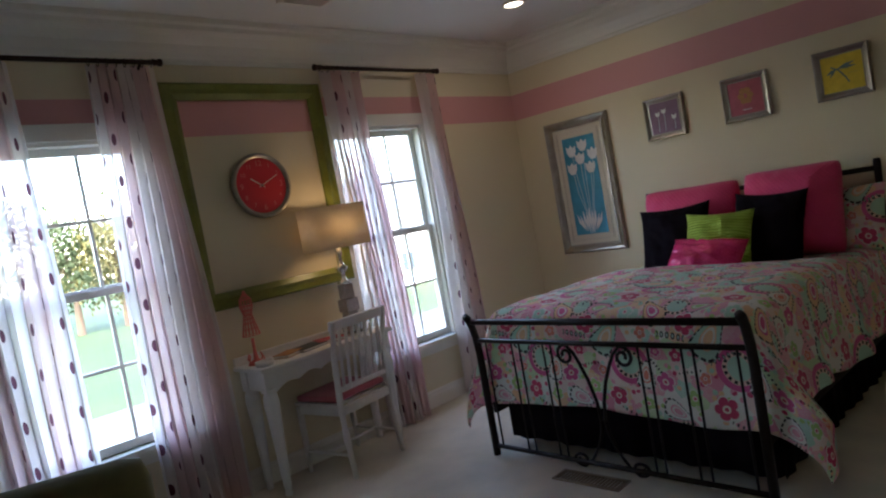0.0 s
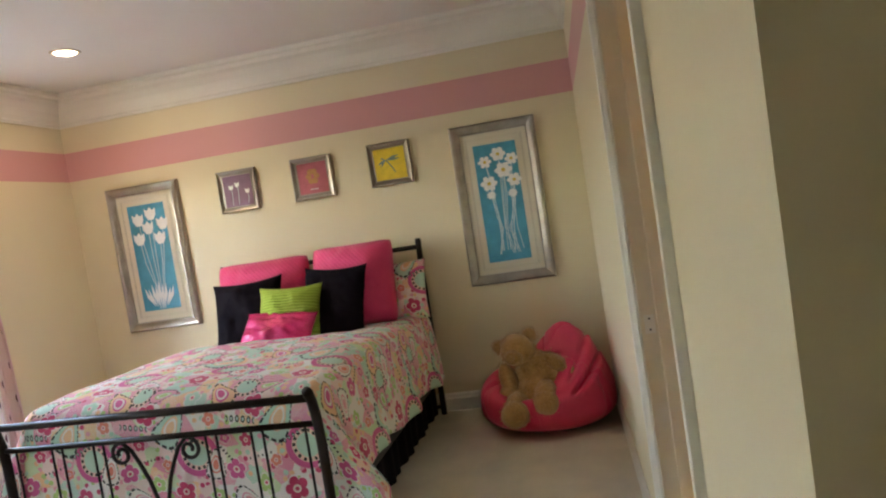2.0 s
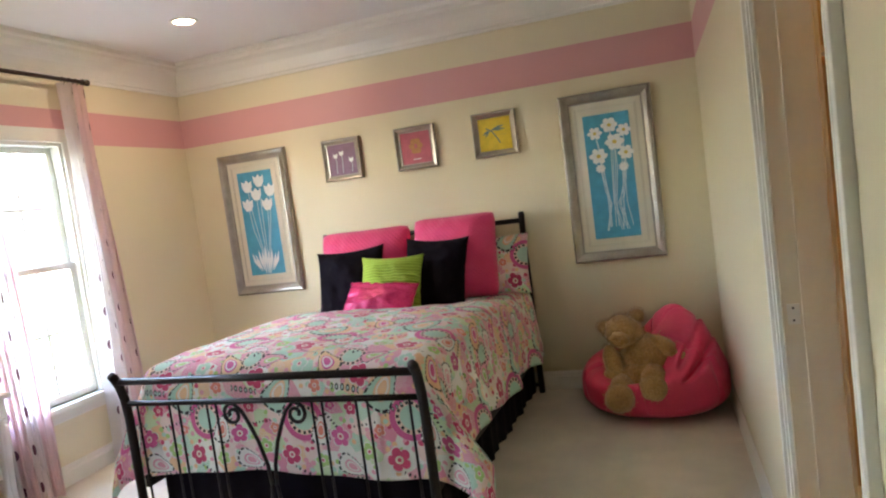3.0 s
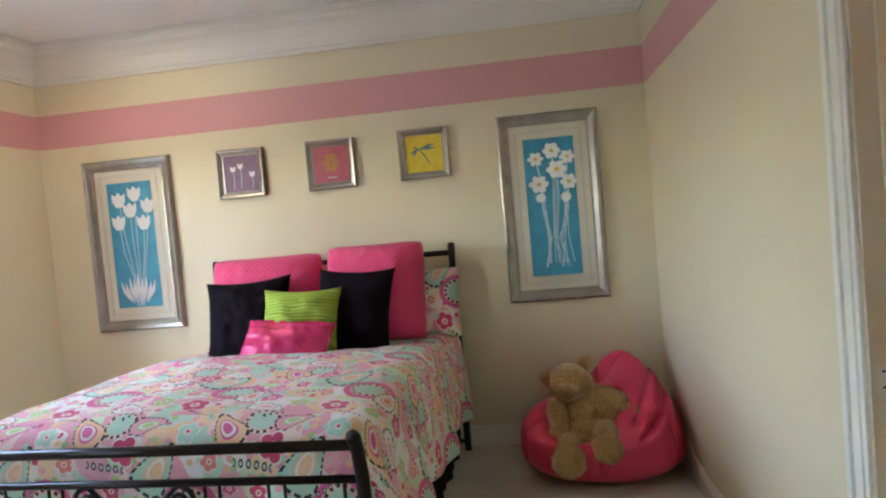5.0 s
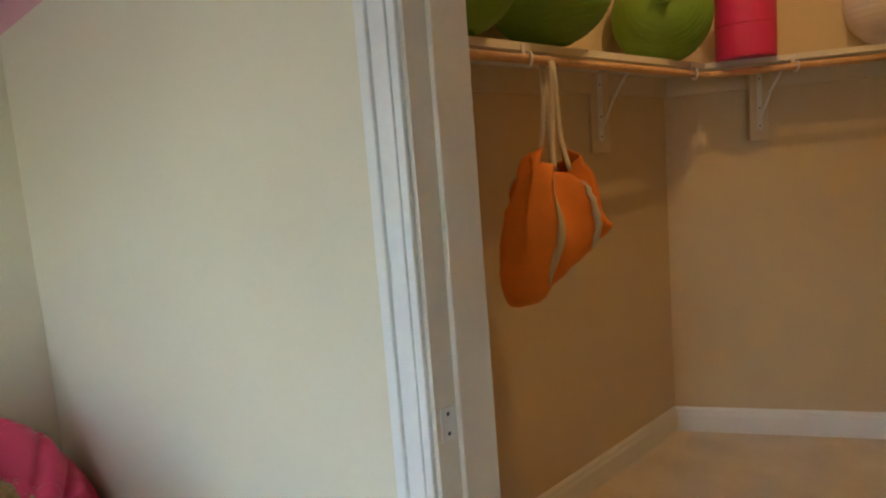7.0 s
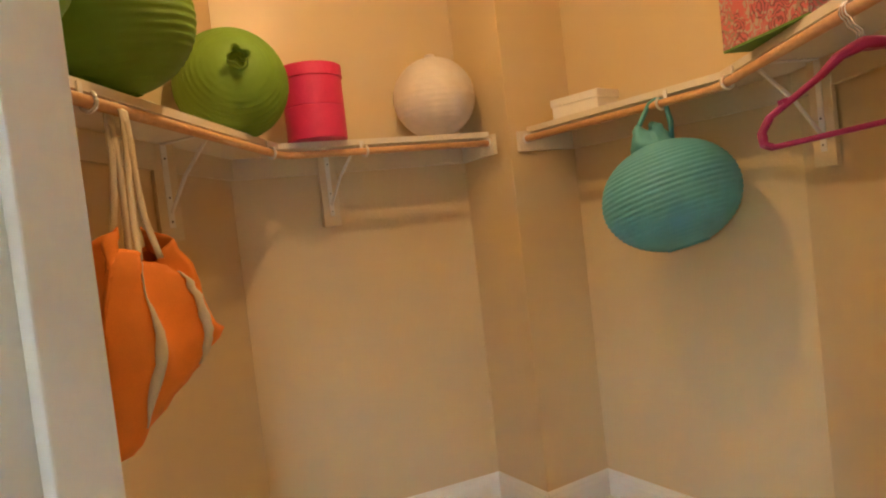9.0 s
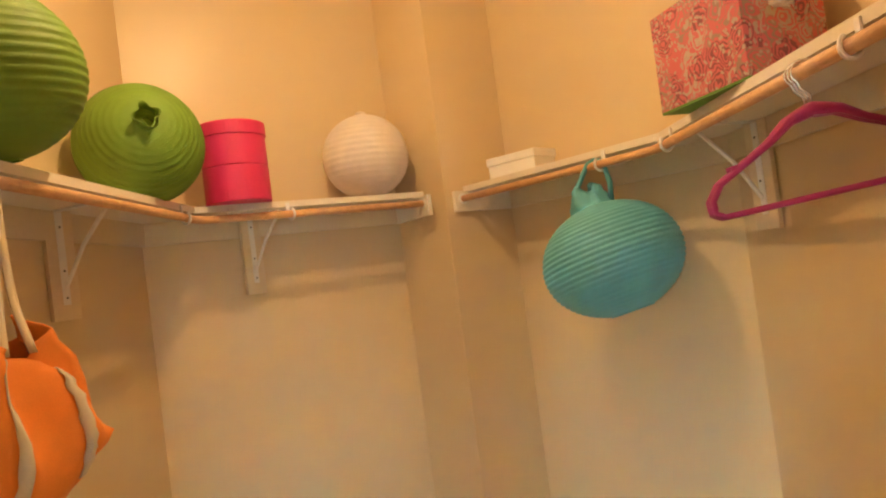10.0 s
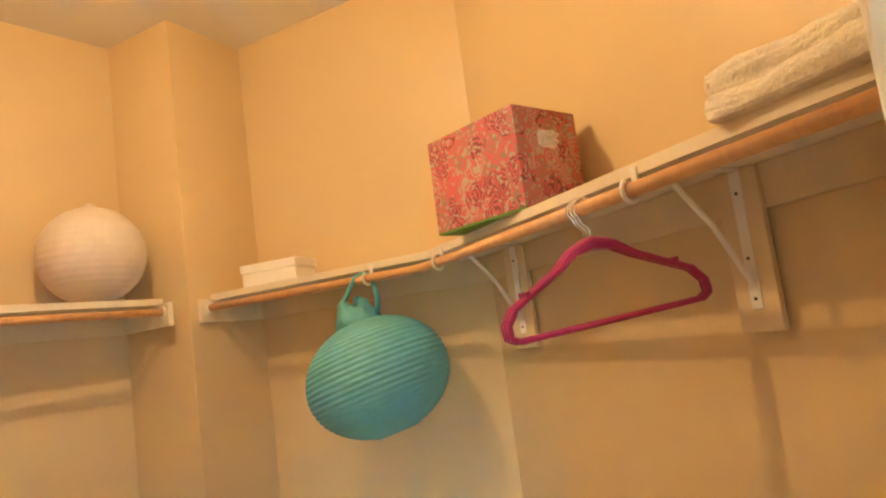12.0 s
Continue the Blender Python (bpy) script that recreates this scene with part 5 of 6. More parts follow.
def wall_frame():
    f = thing("empty_frame", "large empty olive green lacquered frame hung round the clock", "picture frame")
    x0, x1, z0, z1, rim = 2.338, 3.422, 1.085, 2.405, 0.098
    outline = [(0, 0.0), (0, 0.03), (0.012, 0.042), (0.04, 0.036), (0.065, 0.04), (rim, 0.018), (rim, 0.0)]
    cx, cz = (x0 + x1) / 2, (z0 + z1) / 2
    for k in range(4):
        bm = bmesh.new()
        hw, hh = (x1 - x0) / 2, (z1 - z0) / 2
        ends = []
        for s in (-1, 1):
            ring = []
            for d, up in outline:
                if k % 2 == 0:
                    p = (s * (hw - d), (hh - d) * (1 if k == 0 else -1))
                else:
                    p = ((hw - d) * (1 if k == 1 else -1), s * (hh - d))
                ring.append(bm.verts.new((cx + p[0], NORTH - up - 0.002, cz + p[1])))
            ends.append(ring)
        n = len(outline)
        for i in range(n):
            bm.faces.new((ends[0][i], ends[0][(i + 1) % n], ends[1][(i + 1) % n], ends[1][i]))
        part("frame_bar", bm, M_GREEN_FRAME, f)


wall_frame()


def text_part(parent, words, size, place, mat):
    data = bpy.data.curves.new("numeral", "FONT")
    data.body, data.size, data.align_x, data.align_y, data.extrude = words, size, "CENTER", "CENTER", 0.0006
    data.materials.append(mat)
    ob = new("numeral", data)
    ob.parent = parent
    ob.matrix_local = place
    return ob


def clock():
    c = thing("wall_clock", "round wall clock with a red face and silver rim", "clock", (2.858, NORTH - 0.002, 1.775, 90, 0, 0))
    part("case", lathe([(0, 0), (0.185, 0), (0.196, 0.012), (0.20, 0.034), (0.192, 0.05), (0.176, 0.048), (0.170, 0.03), (0.0, 0.03)], 56), M_SILVER, c, "brushed silver case", smooth=True)
    part("face", lathe([(0, 0.031), (0.1695, 0.031), (0.1695, 0.0335), (0, 0.0335)], 48), M_SHADE_RED, c, "glossy red face")
    for n in range(1, 13):
        a = radians(90 - 30 * n)
        text_part(c, str(n), 0.038 if n % 3 else 0.05, pose(0.135 * math.cos(a), 0.135 * math.sin(a), 0.0345), M_CLOCK_INK)
    for length, width, a in ((0.085, 0.007, 147), (0.125, 0.005, 27)):
        bm = bmesh.new()
        box(bm, (-0.02, -width / 2, 0.037), (length, width / 2, 0.039), 0.0005)
        part("clock_hand", bm, M_WHITE_CARD, c).matrix_local = pose(0, 0, 0, 0, 0, a)
    part("hub", lathe([(0, 0.036), (0.008, 0.036), (0.008, 0.043), (0, 0.044)], 16), M_CHROME, c)


clock()


def turned_leg(height, r):
    return lathe([(0.0, 0), (r * 0.42, 0), (r * 0.55, 0.012), (r * 0.42, 0.03), (r * 0.55, 0.06), (r * 0.62, height * 0.25), (r * 0.9, height * 0.62), (r * 1.05, height * 0.74), (r * 0.95, height * 0.80), (r * 0.6, height * 0.835), (r * 0.95, height * 0.85), (r * 0.95, height * 0.865), (r * 0.7, height * 0.875), (0.0, height * 0.876)], 20)


DESK_TOP = 0.745


def desk():
    d = thing("writing_desk", "white painted writing desk with turned legs and scalloped apron", "desk")
    x0, x1, y0, y1 = 2.475, 3.39, 3.605, 3.885
    part("tabletop", boxed((x0 - 0.025, y0 - 0.025, DESK_TOP - 0.024), (x1 + 0.025, y1 + 0.015, DESK_TOP), 0.006), M_WHITE_WOOD, d)
    part("back_ledge", boxed((x0 - 0.02, y1 - 0.012, DESK_TOP + 0.0005), (x1 + 0.02, y1 + 0.012, DESK_TOP + 0.05), 0.005), M_WHITE_WOOD, d)
    for x in (x0 + 0.035, x1 - 0.035):
        for y in (y0 + 0.035, y1 - 0.035):
            leg = part("leg", turned_leg(DESK_TOP - 0.024, 0.043), M_WHITE_WOOD, d, smooth=True)
            leg.location = (x, y, 0)
            part("leg_block", boxed((x - 0.034, y - 0.034, DESK_TOP - 0.15), (x + 0.034, y + 0.034, DESK_TOP - 0.0245), 0.003), M_WHITE_WOOD, d)
    for y in (y0 + 0.018, y1 - 0.018):
        bm = bmesh.new()
        n, a, b = 40, x0 + 0.069, x1 - 0.069
        tops, lows = [], []
        for i in range(n + 1):
            k = i / n
            m = abs(2 * k - 1)
            low = 0.085 + 0.045 * m ** 2 - 0.022 * abs(math.sin(k * math.pi * 5))
            tops.append((a + (b - a) * k, DESK_TOP - 0.0245)), lows.append((a + (b - a) * k, DESK_TOP - 0.0245 - low))
        for dy in (-0.009, 0.009):
            t = [bm.verts.new((x, y + dy, z)) for x, z in tops]
            l = [bm.verts.new((x, y + dy, z)) for x, z in lows]
            for i in range(n):
                bm.faces.new((t[i], t[i + 1], l[i + 1], l[i]))
            if dy < 0:
                front = l
            else:
                for i in range(n):
                    bm.faces.new((front[i], front[i + 1], l[i + 1], l[i]))
        part("apron", bm, M_WHITE_WOOD, d)
    for x in (x0 + 0.02, x1 - 0.02):
        part("side_apron", boxed((x - 0.009, y0 + 0.069, DESK_TOP - 0.14), (x + 0.009, y1 - 0.069, DESK_TOP - 0.0245), 0.002), M_WHITE_WOOD, d)


desk()


def desk_chair():
    c = thing("desk_chair", "white painted slat-back chair with a pink seat pad", "chair", (3.01, 3.645, 0, 0, 0, 8))
    w, back_y, front_y = 0.205, -0.17, 0.20
    for s in (-1, 1):
        pts = [(s * w, back_y - 0.02, 0), (s * w, back_y, 0.25), (s * w, back_y, 0.46), (s * w, back_y - 0.02, 0.72), (s * w, back_y - 0.06, 0.96)]
        part("back_post", bar(pts, [0.015, 0.019, 0.021, 0.019, 0.017], 8), M_WHITE_WOOD, c, smooth=True)
        part("front_leg", bar([(s * w, front_y, 0), (s * w, front_y, 0.2), (s * w, front_y, 0.43)], [0.013, 0.019, 0.022], 10), M_WHITE_WOOD, c, smooth=True)
        part("side_stretcher", bar([(s * w, back_y, 0.14), (s * w, front_y, 0.14)], 0.010, 8), M_WHITE_WOOD, c, smooth=True)
        part("side_seat_rail", boxed((s * w - 0.011, back_y + 0.016, 0.385), (s * w + 0.011, front_y - 0.018, 0.44), 0.003), M_WHITE_WOOD, c)
    part("cross_stretcher", bar([(-w, 0.02, 0.14), (w, 0.02, 0.14)], 0.010, 8), M_WHITE_WOOD, c, smooth=True)
    for y in (back_y, front_y):
        part("seat_rail", boxed((-w + 0.018, y - 0.011, 0.385), (w - 0.018, y + 0.011, 0.44), 0.003), M_WHITE_WOOD, c)
    part("seat", boxed((-w - 0.012, back_y + 0.022, 0.441), (w + 0.012, front_y + 0.025, 0.458), 0.005), M_WHITE_WOOD, c)
    bm = boxed((-w + 0.0, back_y + 0.03, 0.459), (w - 0.0, front_y + 0.015, 0.50), 0.018)
    part("seat_pad", bm, M_PINK_CUSHION, c, "padded pink fabric seat", smooth=True)
    lean = pose(0, back_y - 0.044, 0.885, 9, 0, 0)
    part("top_rail", boxed((-w - 0.022, -0.013, 0.025), (w + 0.022, 0.013, 0.085), 0.007), M_WHITE_WOOD, c).matrix_local = lean
    part("lower_rail", boxed((-w + 0.018, back_y - 0.014, 0.525), (w - 0.018, back_y + 0.008, 0.56), 0.004), M_WHITE_WOOD, c)
    slat = mesh_of(bar([(0, back_y - 0.004, 0.558), (0, back_y - 0.048, 0.915)], 0.0105, 8), "slat", M_WHITE_WOOD, True)
    for k in range(7):
        s = new("slat", slat)
        s.parent, s.location = c, (-w + 0.05 + k * (2 * w - 0.1) / 6, 0, 0)
    c.scale = (1.02, 1.0, 0.95)


desk_chair()


def table_lamp():
    l = thing("table_lamp", "crystal and chrome table lamp with a lit beige linen shade", "lamp", (3.23, 3.75, DESK_TOP))
    part("foot", boxed((-0.075, -0.075, 0), (0.075, 0.075, 0.02), 0.005), M_CHROME, l)
    bm = bmesh.new()
    for z0, z1, r in ((0.021, 0.075, 0.05), (0.076, 0.15, 0.038), (0.151, 0.235, 0.048), (0.236, 0.33, 0.036)):
        box(bm, (-r, -r, z0), (r, r, z1), 0.008)
    part("crystal_column", bm, M_GLASS_DARK, l, "faceted clear crystal blocks")
    part("neck", lathe([(0, 0.331), (0.045, 0.331), (0.045, 0.345), (0.02, 0.36), (0.014, 0.40), (0.035, 0.425), (0.04, 0.44), (0.018, 0.455), (0.012, 0.50), (0.018, 0.52), (0.018, 0.58), (0, 0.58)], 24), M_CHROME, l, smooth=True)
    shade = bmesh.new()
    rings = [[shade.verts.new((a * 0.228, b * 0.115, z)) for a, b in ((math.copysign(abs(math.cos(q)) ** 0.55, math.cos(q)), math.copysign(abs(math.sin(q)) ** 0.55, math.sin(q))) for q in (math.tau * j / 48 for j in range(48)))] for z in (0.567, 0.70, 0.835)]
    for a, b in zip(rings, rings[1:]):
        for j in range(48):
            shade.faces.new((a[j], a[(j + 1) % 48], b[(j + 1) % 48], b[j]))
    thickened(part("shade", shade, M_LAMP_SHADE, l, "rectangular beige linen shade with rounded corners", smooth=True), 0.003)
    part("harp", bar([(-0.20, 0, 0.80), (0, 0, 0.80), (0.20, 0, 0.80)], 0.003, 6), M_CHROME, l)
    part("stem", bar([(0, 0, 0.58), (0, 0, 0.80)], 0.003, 6), M_CHROME, l)


table_lamp()


def desk_clutter():
    t = thing("dress_form", "small coral pink wire dress-form ornament on the desk", "ornament", (2.55, 3.79, DESK_TOP))
    hoops = [(0.05, 0.004), (0.012, 0.05), (0.01, 0.13), (0.052, 0.17), (0.035, 0.24), (0.024, 0.29), (0.038, 0.34), (0.034, 0.38), (0.012, 0.41)]
    for r, z in hoops[3:] + [(0.046, 0.205), (0.028, 0.265), (0.033, 0.315)]:
        part("wire_hoop", bar([(r * math.cos(q), r * 0.8 * math.sin(q), z) for q in (math.tau * j / 18 for j in range(18))], 0.0022, 6, True), M_PINK_PLASTIC, t, smooth=True)
    for k in range(14):
        q = math.tau * k / 14
        part("wire_rib", bar([(r * math.cos(q), r * 0.8 * math.sin(q), z) for r, z in hoops[3:] + [(0.003, 0.43)]], 0.0024, 6), M_PINK_PLASTIC, t, smooth=True)
    part("stand", lathe([(0, 0), (0.05, 0), (0.046, 0.012), (0.014, 0.03), (0.009, 0.08), (0.009, 0.152), (0, 0.152)], 18), M_PINK_PLASTIC, t, smooth=True)
    for k in range(4):
        a = k * math.pi / 2 + 0.4
        part("wire_foot", bar([(0.04 * math.cos(a), 0.04 * math.sin(a), 0.008), (0.06 * math.cos(a), 0.06 * math.sin(a), 0.03), (0.045 * math.cos(a), 0.045 * math.sin(a), 0.06)], 0.004, 6), M_PINK_PLASTIC, t, smooth=True)
    for n, (x, y, w, d, h, r, m, what) in enumerate(((2.88, 3.76, 0.20, 0.14, 0.018, 12, M_BOOK_DARK, "dark-covered"), (3.05, 3.77, 0.18, 0.13, 0.022, -16, M_BOOK_RED, "red-covered"), (2.73, 3.74, 0.16, 0.11, 0.02, 24, M_OCHRE_INK, "brown-covered"))):
        b = thing("magazine", "thin %s magazine lying on the desk" % what, "magazine", (x, y, DESK_TOP, 0, 0, r), "magazines on the desk")
        part("cover", boxed((-w / 2, -d / 2, 0), (w / 2, d / 2, 0.003), 0.0008), m, b)
        part("pages", boxed((-w / 2 + 0.003, -d / 2 + 0.003, 0.0032), (w / 2 - 0.003, d / 2 - 0.003, h - 0.0035), 0.001), M_WHITE_CARD, b)
        part("front_cover", boxed((-w / 2, -d / 2, h - 0.0033), (w / 2, d / 2, h), 0.0008), m, b)
    dish = thing("desk_tray", "low white tray at the end of the desk", "tray", (2.53, 3.665, DESK_TOP))
    part("tray", lathe([(0, 0.004), (0.045, 0.004), (0.05, 0.028), (0.054, 0.028), (0.05, 0), (0, 0)], 24), M_WHITE_WOOD, dish, smooth=True)


desk_clutter()


def armchair():
    a = thing("armchair", "olive green upholstered armchair by the window", "armchair", (1.06, 2.42, 0, 0, 0, -20))
    part("base", boxed((-0.36, -0.34, 0.14), (0.36, 0.34, 0.40), 0.05), M_GREEN_VELVET, a, smooth=True)
    part("seat_cushion", boxed((-0.25, -0.36, 0.402), (0.25, 0.22, 0.50), 0.04), M_CREAM_FABRIC, a, "cream seat cushion", smooth=True)
    for s in (-1, 1):
        bm = boxed((s * 0.32 - 0.075, -0.36, 0.30), (s * 0.32 + 0.075, 0.32, 0.64), 0.07)
        part("arm", bm, M_GREEN_VELVET, a, smooth=True)
    bm = boxed((-0.33, 0.22, 0.36), (0.33, 0.40, 0.80), 0.088)
    part("backrest", bm, M_GREEN_VELVET, a, smooth=True)
    for x in (-0.3, 0.3):
        for y in (-0.28, 0.3):
            part("leg", bar([(x, y, 0), (x, y, 0.145)], [0.018, 0.028], 10), M_ROD, a)


armchair()


def outlet():
    o = thing("wall_outlet", "white wall outlet plate low on the window wall", "outlet", (5.12, NORTH, 0.42))
    part("plate", boxed((-0.036, -0.007, -0.058), (0.036, -0.001, 0.058), 0.003), M_PLASTIC, o)
    for z in (-0.022, 0.022):
        part("socket", boxed((-0.016, -0.0085, z - 0.014), (0.016, -0.0071, z + 0.014), 0.0005), M_WHITE_CARD, o)


outlet()


# ---- closet things ----
SHELF = 1.775
DEEP = 0.30
WAY_L = (Vector(CORNER_L) - Vector(CH_F)).normalized()
WAY_R = (Vector(CORNER_R) - Vector(CH_G)).normalized()
IN_L, IN_R = Vector((-WAY_L.y, WAY_L.x)), Vector((WAY_R.y, -WAY_R.x))


def offset_corner(p, w1, n1, w2, n2, d):
    """Where two walls' lines cross once both are moved d into the room."""
    a, b = Vector(p) + n1 * d, Vector(p) + n2 * d
    t = ((b - a).x * w2.y - (b - a).y * w2.x) / (w1.x * w2.y - w1.y * w2.x)
    return a + w1 * t


def line_end(p, n, d, way):
    """The point on the chase's face, d out from the wall."""
    return Vector(p) + n * d


Y_WAY = Vector((0, 1))


def east_line(d):
    return [Vector((CL_E - d, CL_N)), offset_corner(CORNER_L, Y_WAY, Vector((-1, 0)), WAY_L, IN_L, d), line_end(CH_F, IN_L, d, WAY_L)]


def west_line(d):
    return [Vector((CL_W + d, CL_N)), offset_corner(CORNER_R, Y_WAY, Vector((1, 0)), WAY_R, IN_R, d), line_end(CH_G, IN_R, d, WAY_R)]


def strip_mesh(line, d0, d1, z0, z1):
    a, b = line(d0), line(d1)
    return prism([tuple(p) for p in a] + [tuple(p) for p in b[::-1]], z0, z1)


def place_on(line, seg, k, d):
    a, b = line(d)[seg], line(d)[seg + 1]
    return a + (b - a) * k


def closet_side(line, name, brackets, clips):
    shelf = thing("closet_shelf", "white painted closet shelf following the %s walls" % name, "shelf", None, "closet shelves")
    part("board", strip_mesh(line, 0.002, DEEP - 0.042, SHELF - 0.019, SHELF - 0.001), M_SHELF, shelf)
    part("front_lip", strip_mesh(line, DEEP - 0.042, DEEP - 0.024, SHELF - 0.024, SHELF), M_SHELF, shelf)
    part("cleat", strip_mesh(line, 0.002, 0.020, SHELF - 0.108, SHELF - 0.020), M_CLEAT, shelf)
    end_wall = line(0.0)[2], line(DEEP + 0.04)[2]
    d = (end_wall[1] - end_wall[0]).normalized()
    inward = (line(0.1)[1] - line(0.1)[2]).normalized()
    p, q = end_wall[0] + d * 0.021, end_wall[1]
    part("end_cleat", prism([tuple(p), tuple(q), tuple(q + inward * 0.018), tuple(p + inward * 0.018)], SHELF - 0.108, SHELF - 0.020), M_SHELF, shelf)
    rod = thing("closet_rod", "round pine hanging rod under the shelf edge", "closet rod", None, "closet rods")
    pts = [(*p, SHELF - 0.054) for p in line(DEEP - 0.002)]
    bend = Vector(pts[1])
    a, b = (Vector(pts[0]) - bend).normalized(), (Vector(pts[2]) - bend).normalized()
    path = [Vector(pts[0])] + [bend + a * 0.05, bend + (a + b) * 0.012, bend + b * 0.05] + [Vector(pts[2]) - b * 0.0]
    part("rod", bar(path, 0.0142, 14), M_ROD_WOOD, rod, smooth=True)
    cup = part("end_cup", bar([path[-1] - b * 0.004, path[-1] - b * 0.022], 0.024, 16), M_PLASTIC, rod)
    for seg, k in clips:
        f = place_on(line, seg, k, DEEP - 0.002)
        way = (line(0)[seg + 1] - line(0)[seg]).normalized()
        m = (place_on(line, seg, k, DEEP) - place_on(line, seg, k, 0)).normalized()
        bm = bmesh.new()
        z = SHELF - 0.054
        tube(bm, [(f.x + m.x * 0.021 * math.cos(q), f.y + m.y * 0.021 * math.cos(q), z + 0.021 * math.sin(q)) for q in (radians(g) for g in range(-200, 61, 20))], 0.0048, 8)
        box(bm, (-0.008, -0.0025, SHELF - 0.05), (0.008, 0.0025, SHELF - 0.008), 0.001, Matrix.Translation((f.x - m.x * 0.019, f.y - m.y * 0.019, 0)) @ Matrix.Rotation(math.atan2(way.y, way.x), 4, "Z"))
        part("rod_clip", bm, M_PLASTIC, rod, "white plastic rod clip")
    for seg, k in brackets:
        br = thing("shelf_bracket", "white metal shelf bracket with a slanting brace on a wall board", "bracket", None, "shelf brackets")
        w = place_on(line, seg, k, 0.0)
        m = (place_on(line, seg, k, DEEP) - w).normalized()
        turn = Matrix.Translation((w.x, w.y, 0)) @ Matrix.Rotation(math.atan2(m.y, m.x), 4, "Z")
        for nm, lo, hi, mt in (("wall_board", (0.0205, -0.045, SHELF - 0.345), (0.037, 0.045, SHELF - 0.021), M_CLEAT), ("upright", (0.0372, -0.012, SHELF - 0.30), (0.0405, 0.012, SHELF - 0.026), M_PLASTIC), ("arm", (0.038, -0.012, SHELF - 0.0245), (DEEP - 0.046, 0.012, SHELF - 0.0195), M_PLASTIC)):
            bm = bmesh.new()
            box(bm, lo, hi, 0.0015, turn)
            part(nm, bm, mt, br)
        bm = bmesh.new()
        tube(bm, [turn @ Vector(q) for q in ((0.042, 0, SHELF - 0.25), (0.13, 0, SHELF - 0.135), (DEEP - 0.05, 0, SHELF - 0.028))], 0.0065, 8)
        part("brace", bm, M_PLASTIC, br)
        for z in (0.07, 0.20, 0.28):
            bm = bmesh.new()
            box(bm, (0.0406, -0.003, SHELF - z - 0.003), (0.0425, 0.003, SHELF - z + 0.003), 0.0005, turn)
            part("screw", bm, M_DARK, br)


closet_side(east_line, "east and back", [(0, 0.72), (1, 0.36)], [(0, 0.37), (0, 0.93), (1, 0.36)])
closet_side(west_line, "west and back", [(0, 0.375), (0, 0.88)], [(0, 0.40), (0, 0.93), (1, 0.22)])


def lantern(name, label, mat, place, r, squash, ribs, turn=(0, 0, 0), tuft=0.25, hole=0.22, seed=0):
    """A ribbed paper ball lantern with a wire collar at its mouth."""
    ob = thing(name, label, "paper lantern", (*place, *turn), "paper lanterns")
    rng = random.Random(seed)
    profile, steps = [], ribs * 4
    a0 = math.asin(hole)
    for i in range(steps + 1):
        a = -math.pi / 2 + a0 + (math.pi - 2 * a0) * i / steps
        k = (i / 4) % 1.0
        puff = 1 - (0.012 if mat == M_LANTERN_WHITE else 0.019) * (1 - abs(math.sin(math.pi * k)) ** 0.6)
        profile.append((r * math.cos(a) * puff, r * squash * math.sin(a)))
    bm = lathe(profile, 56)
    for v in bm.verts:
        ang = math.atan2(v.co.y, v.co.x)
        k = 1 + 0.010 * noise.noise(v.co * 9 + Vector((seed, 0, 0))) - 0.004 * abs(math.sin(ang * 2))
        v.co.x *= k
        v.co.y *= k
    part("paper", bm, mat, ob, smooth=True)
    z, hr = r * squash * math.cos(a0), r * hole
    part("collar", bar([(hr * math.cos(q), hr * math.sin(q), z) for q in (math.tau * j / 20 for j in range(20))], 0.003, 6, True), mat, ob)
    part("collar", bar([(hr * math.cos(q), hr * math.sin(q), -z) for q in (math.tau * j / 20 for j in range(20))], 0.003, 6, True), mat, ob)
    if mat == M_LANTERN_WHITE:
        part("cap", lathe([(0.018, z - 0.004), (0.022, z + 0.002), (0.022, z + 0.014), (0.012, z + 0.018), (0.0, z + 0.018)], 16), mat, ob)
    if seed == 3:
        frill = lathe([(hr * 0.98, z - 0.004), (hr * 0.86, z + 0.012), (hr * 1.0, z + 0.034)], 36)
        for v in frill.verts:
            q = math.atan2(v.co.y, v.co.x)
            k = 1 + 0.30 * math.sin(q * 4 + 0.6) * max(0.0, (v.co.z - z) / 0.034)
            v.co.x, v.co.y = v.co.x * k, v.co.y * k
        thickened(part("paper_frill", frill, mat, ob, "crumpled paper mouth", smooth=True), 0.002)
    wire = [(-hr, 0, z), (-hr * 0.5, 0, z - 0.02), (-hr * 0.12, 0, z + 0.004), (0, 0, z + 0.018), (hr * 0.12, 0, z + 0.004), (hr * 0.5, 0, z - 0.02), (hr, 0, z)]
    part("wire", bar(wire, 0.0018, 6), M_CHROME, ob, "thin wire expander")
    return ob


lantern("paper_lantern", "round green ribbed paper lantern on the shelf", M_LANTERN_GREEN, (3.52, -0.62, SHELF + 0.19), 0.205, 0.93, 22, (4, 8, 0), seed=1)
lantern("paper_lantern", "large round green ribbed paper lantern on the shelf", M_LANTERN_GREEN, (3.525, -1.09, SHELF + 0.196), 0.211, 0.90, 24, (-6, 6, 30), seed=2)
lantern("paper_lantern", "round green paper lantern tipped so its open end faces out", M_LANTERN_GREEN, (3.525, -1.86, SHELF + 0.186), 0.2, 0.94, 24, (-77, 0, 30), hole=0.17, seed=3)
lantern("paper_lantern", "round white paper lantern on the shelf", M_LANTERN_WHITE, (2.865, -2.56, SHELF + 0.178), 0.184, 0.98, 20, (0, 0, 0), hole=0.16, seed=4)


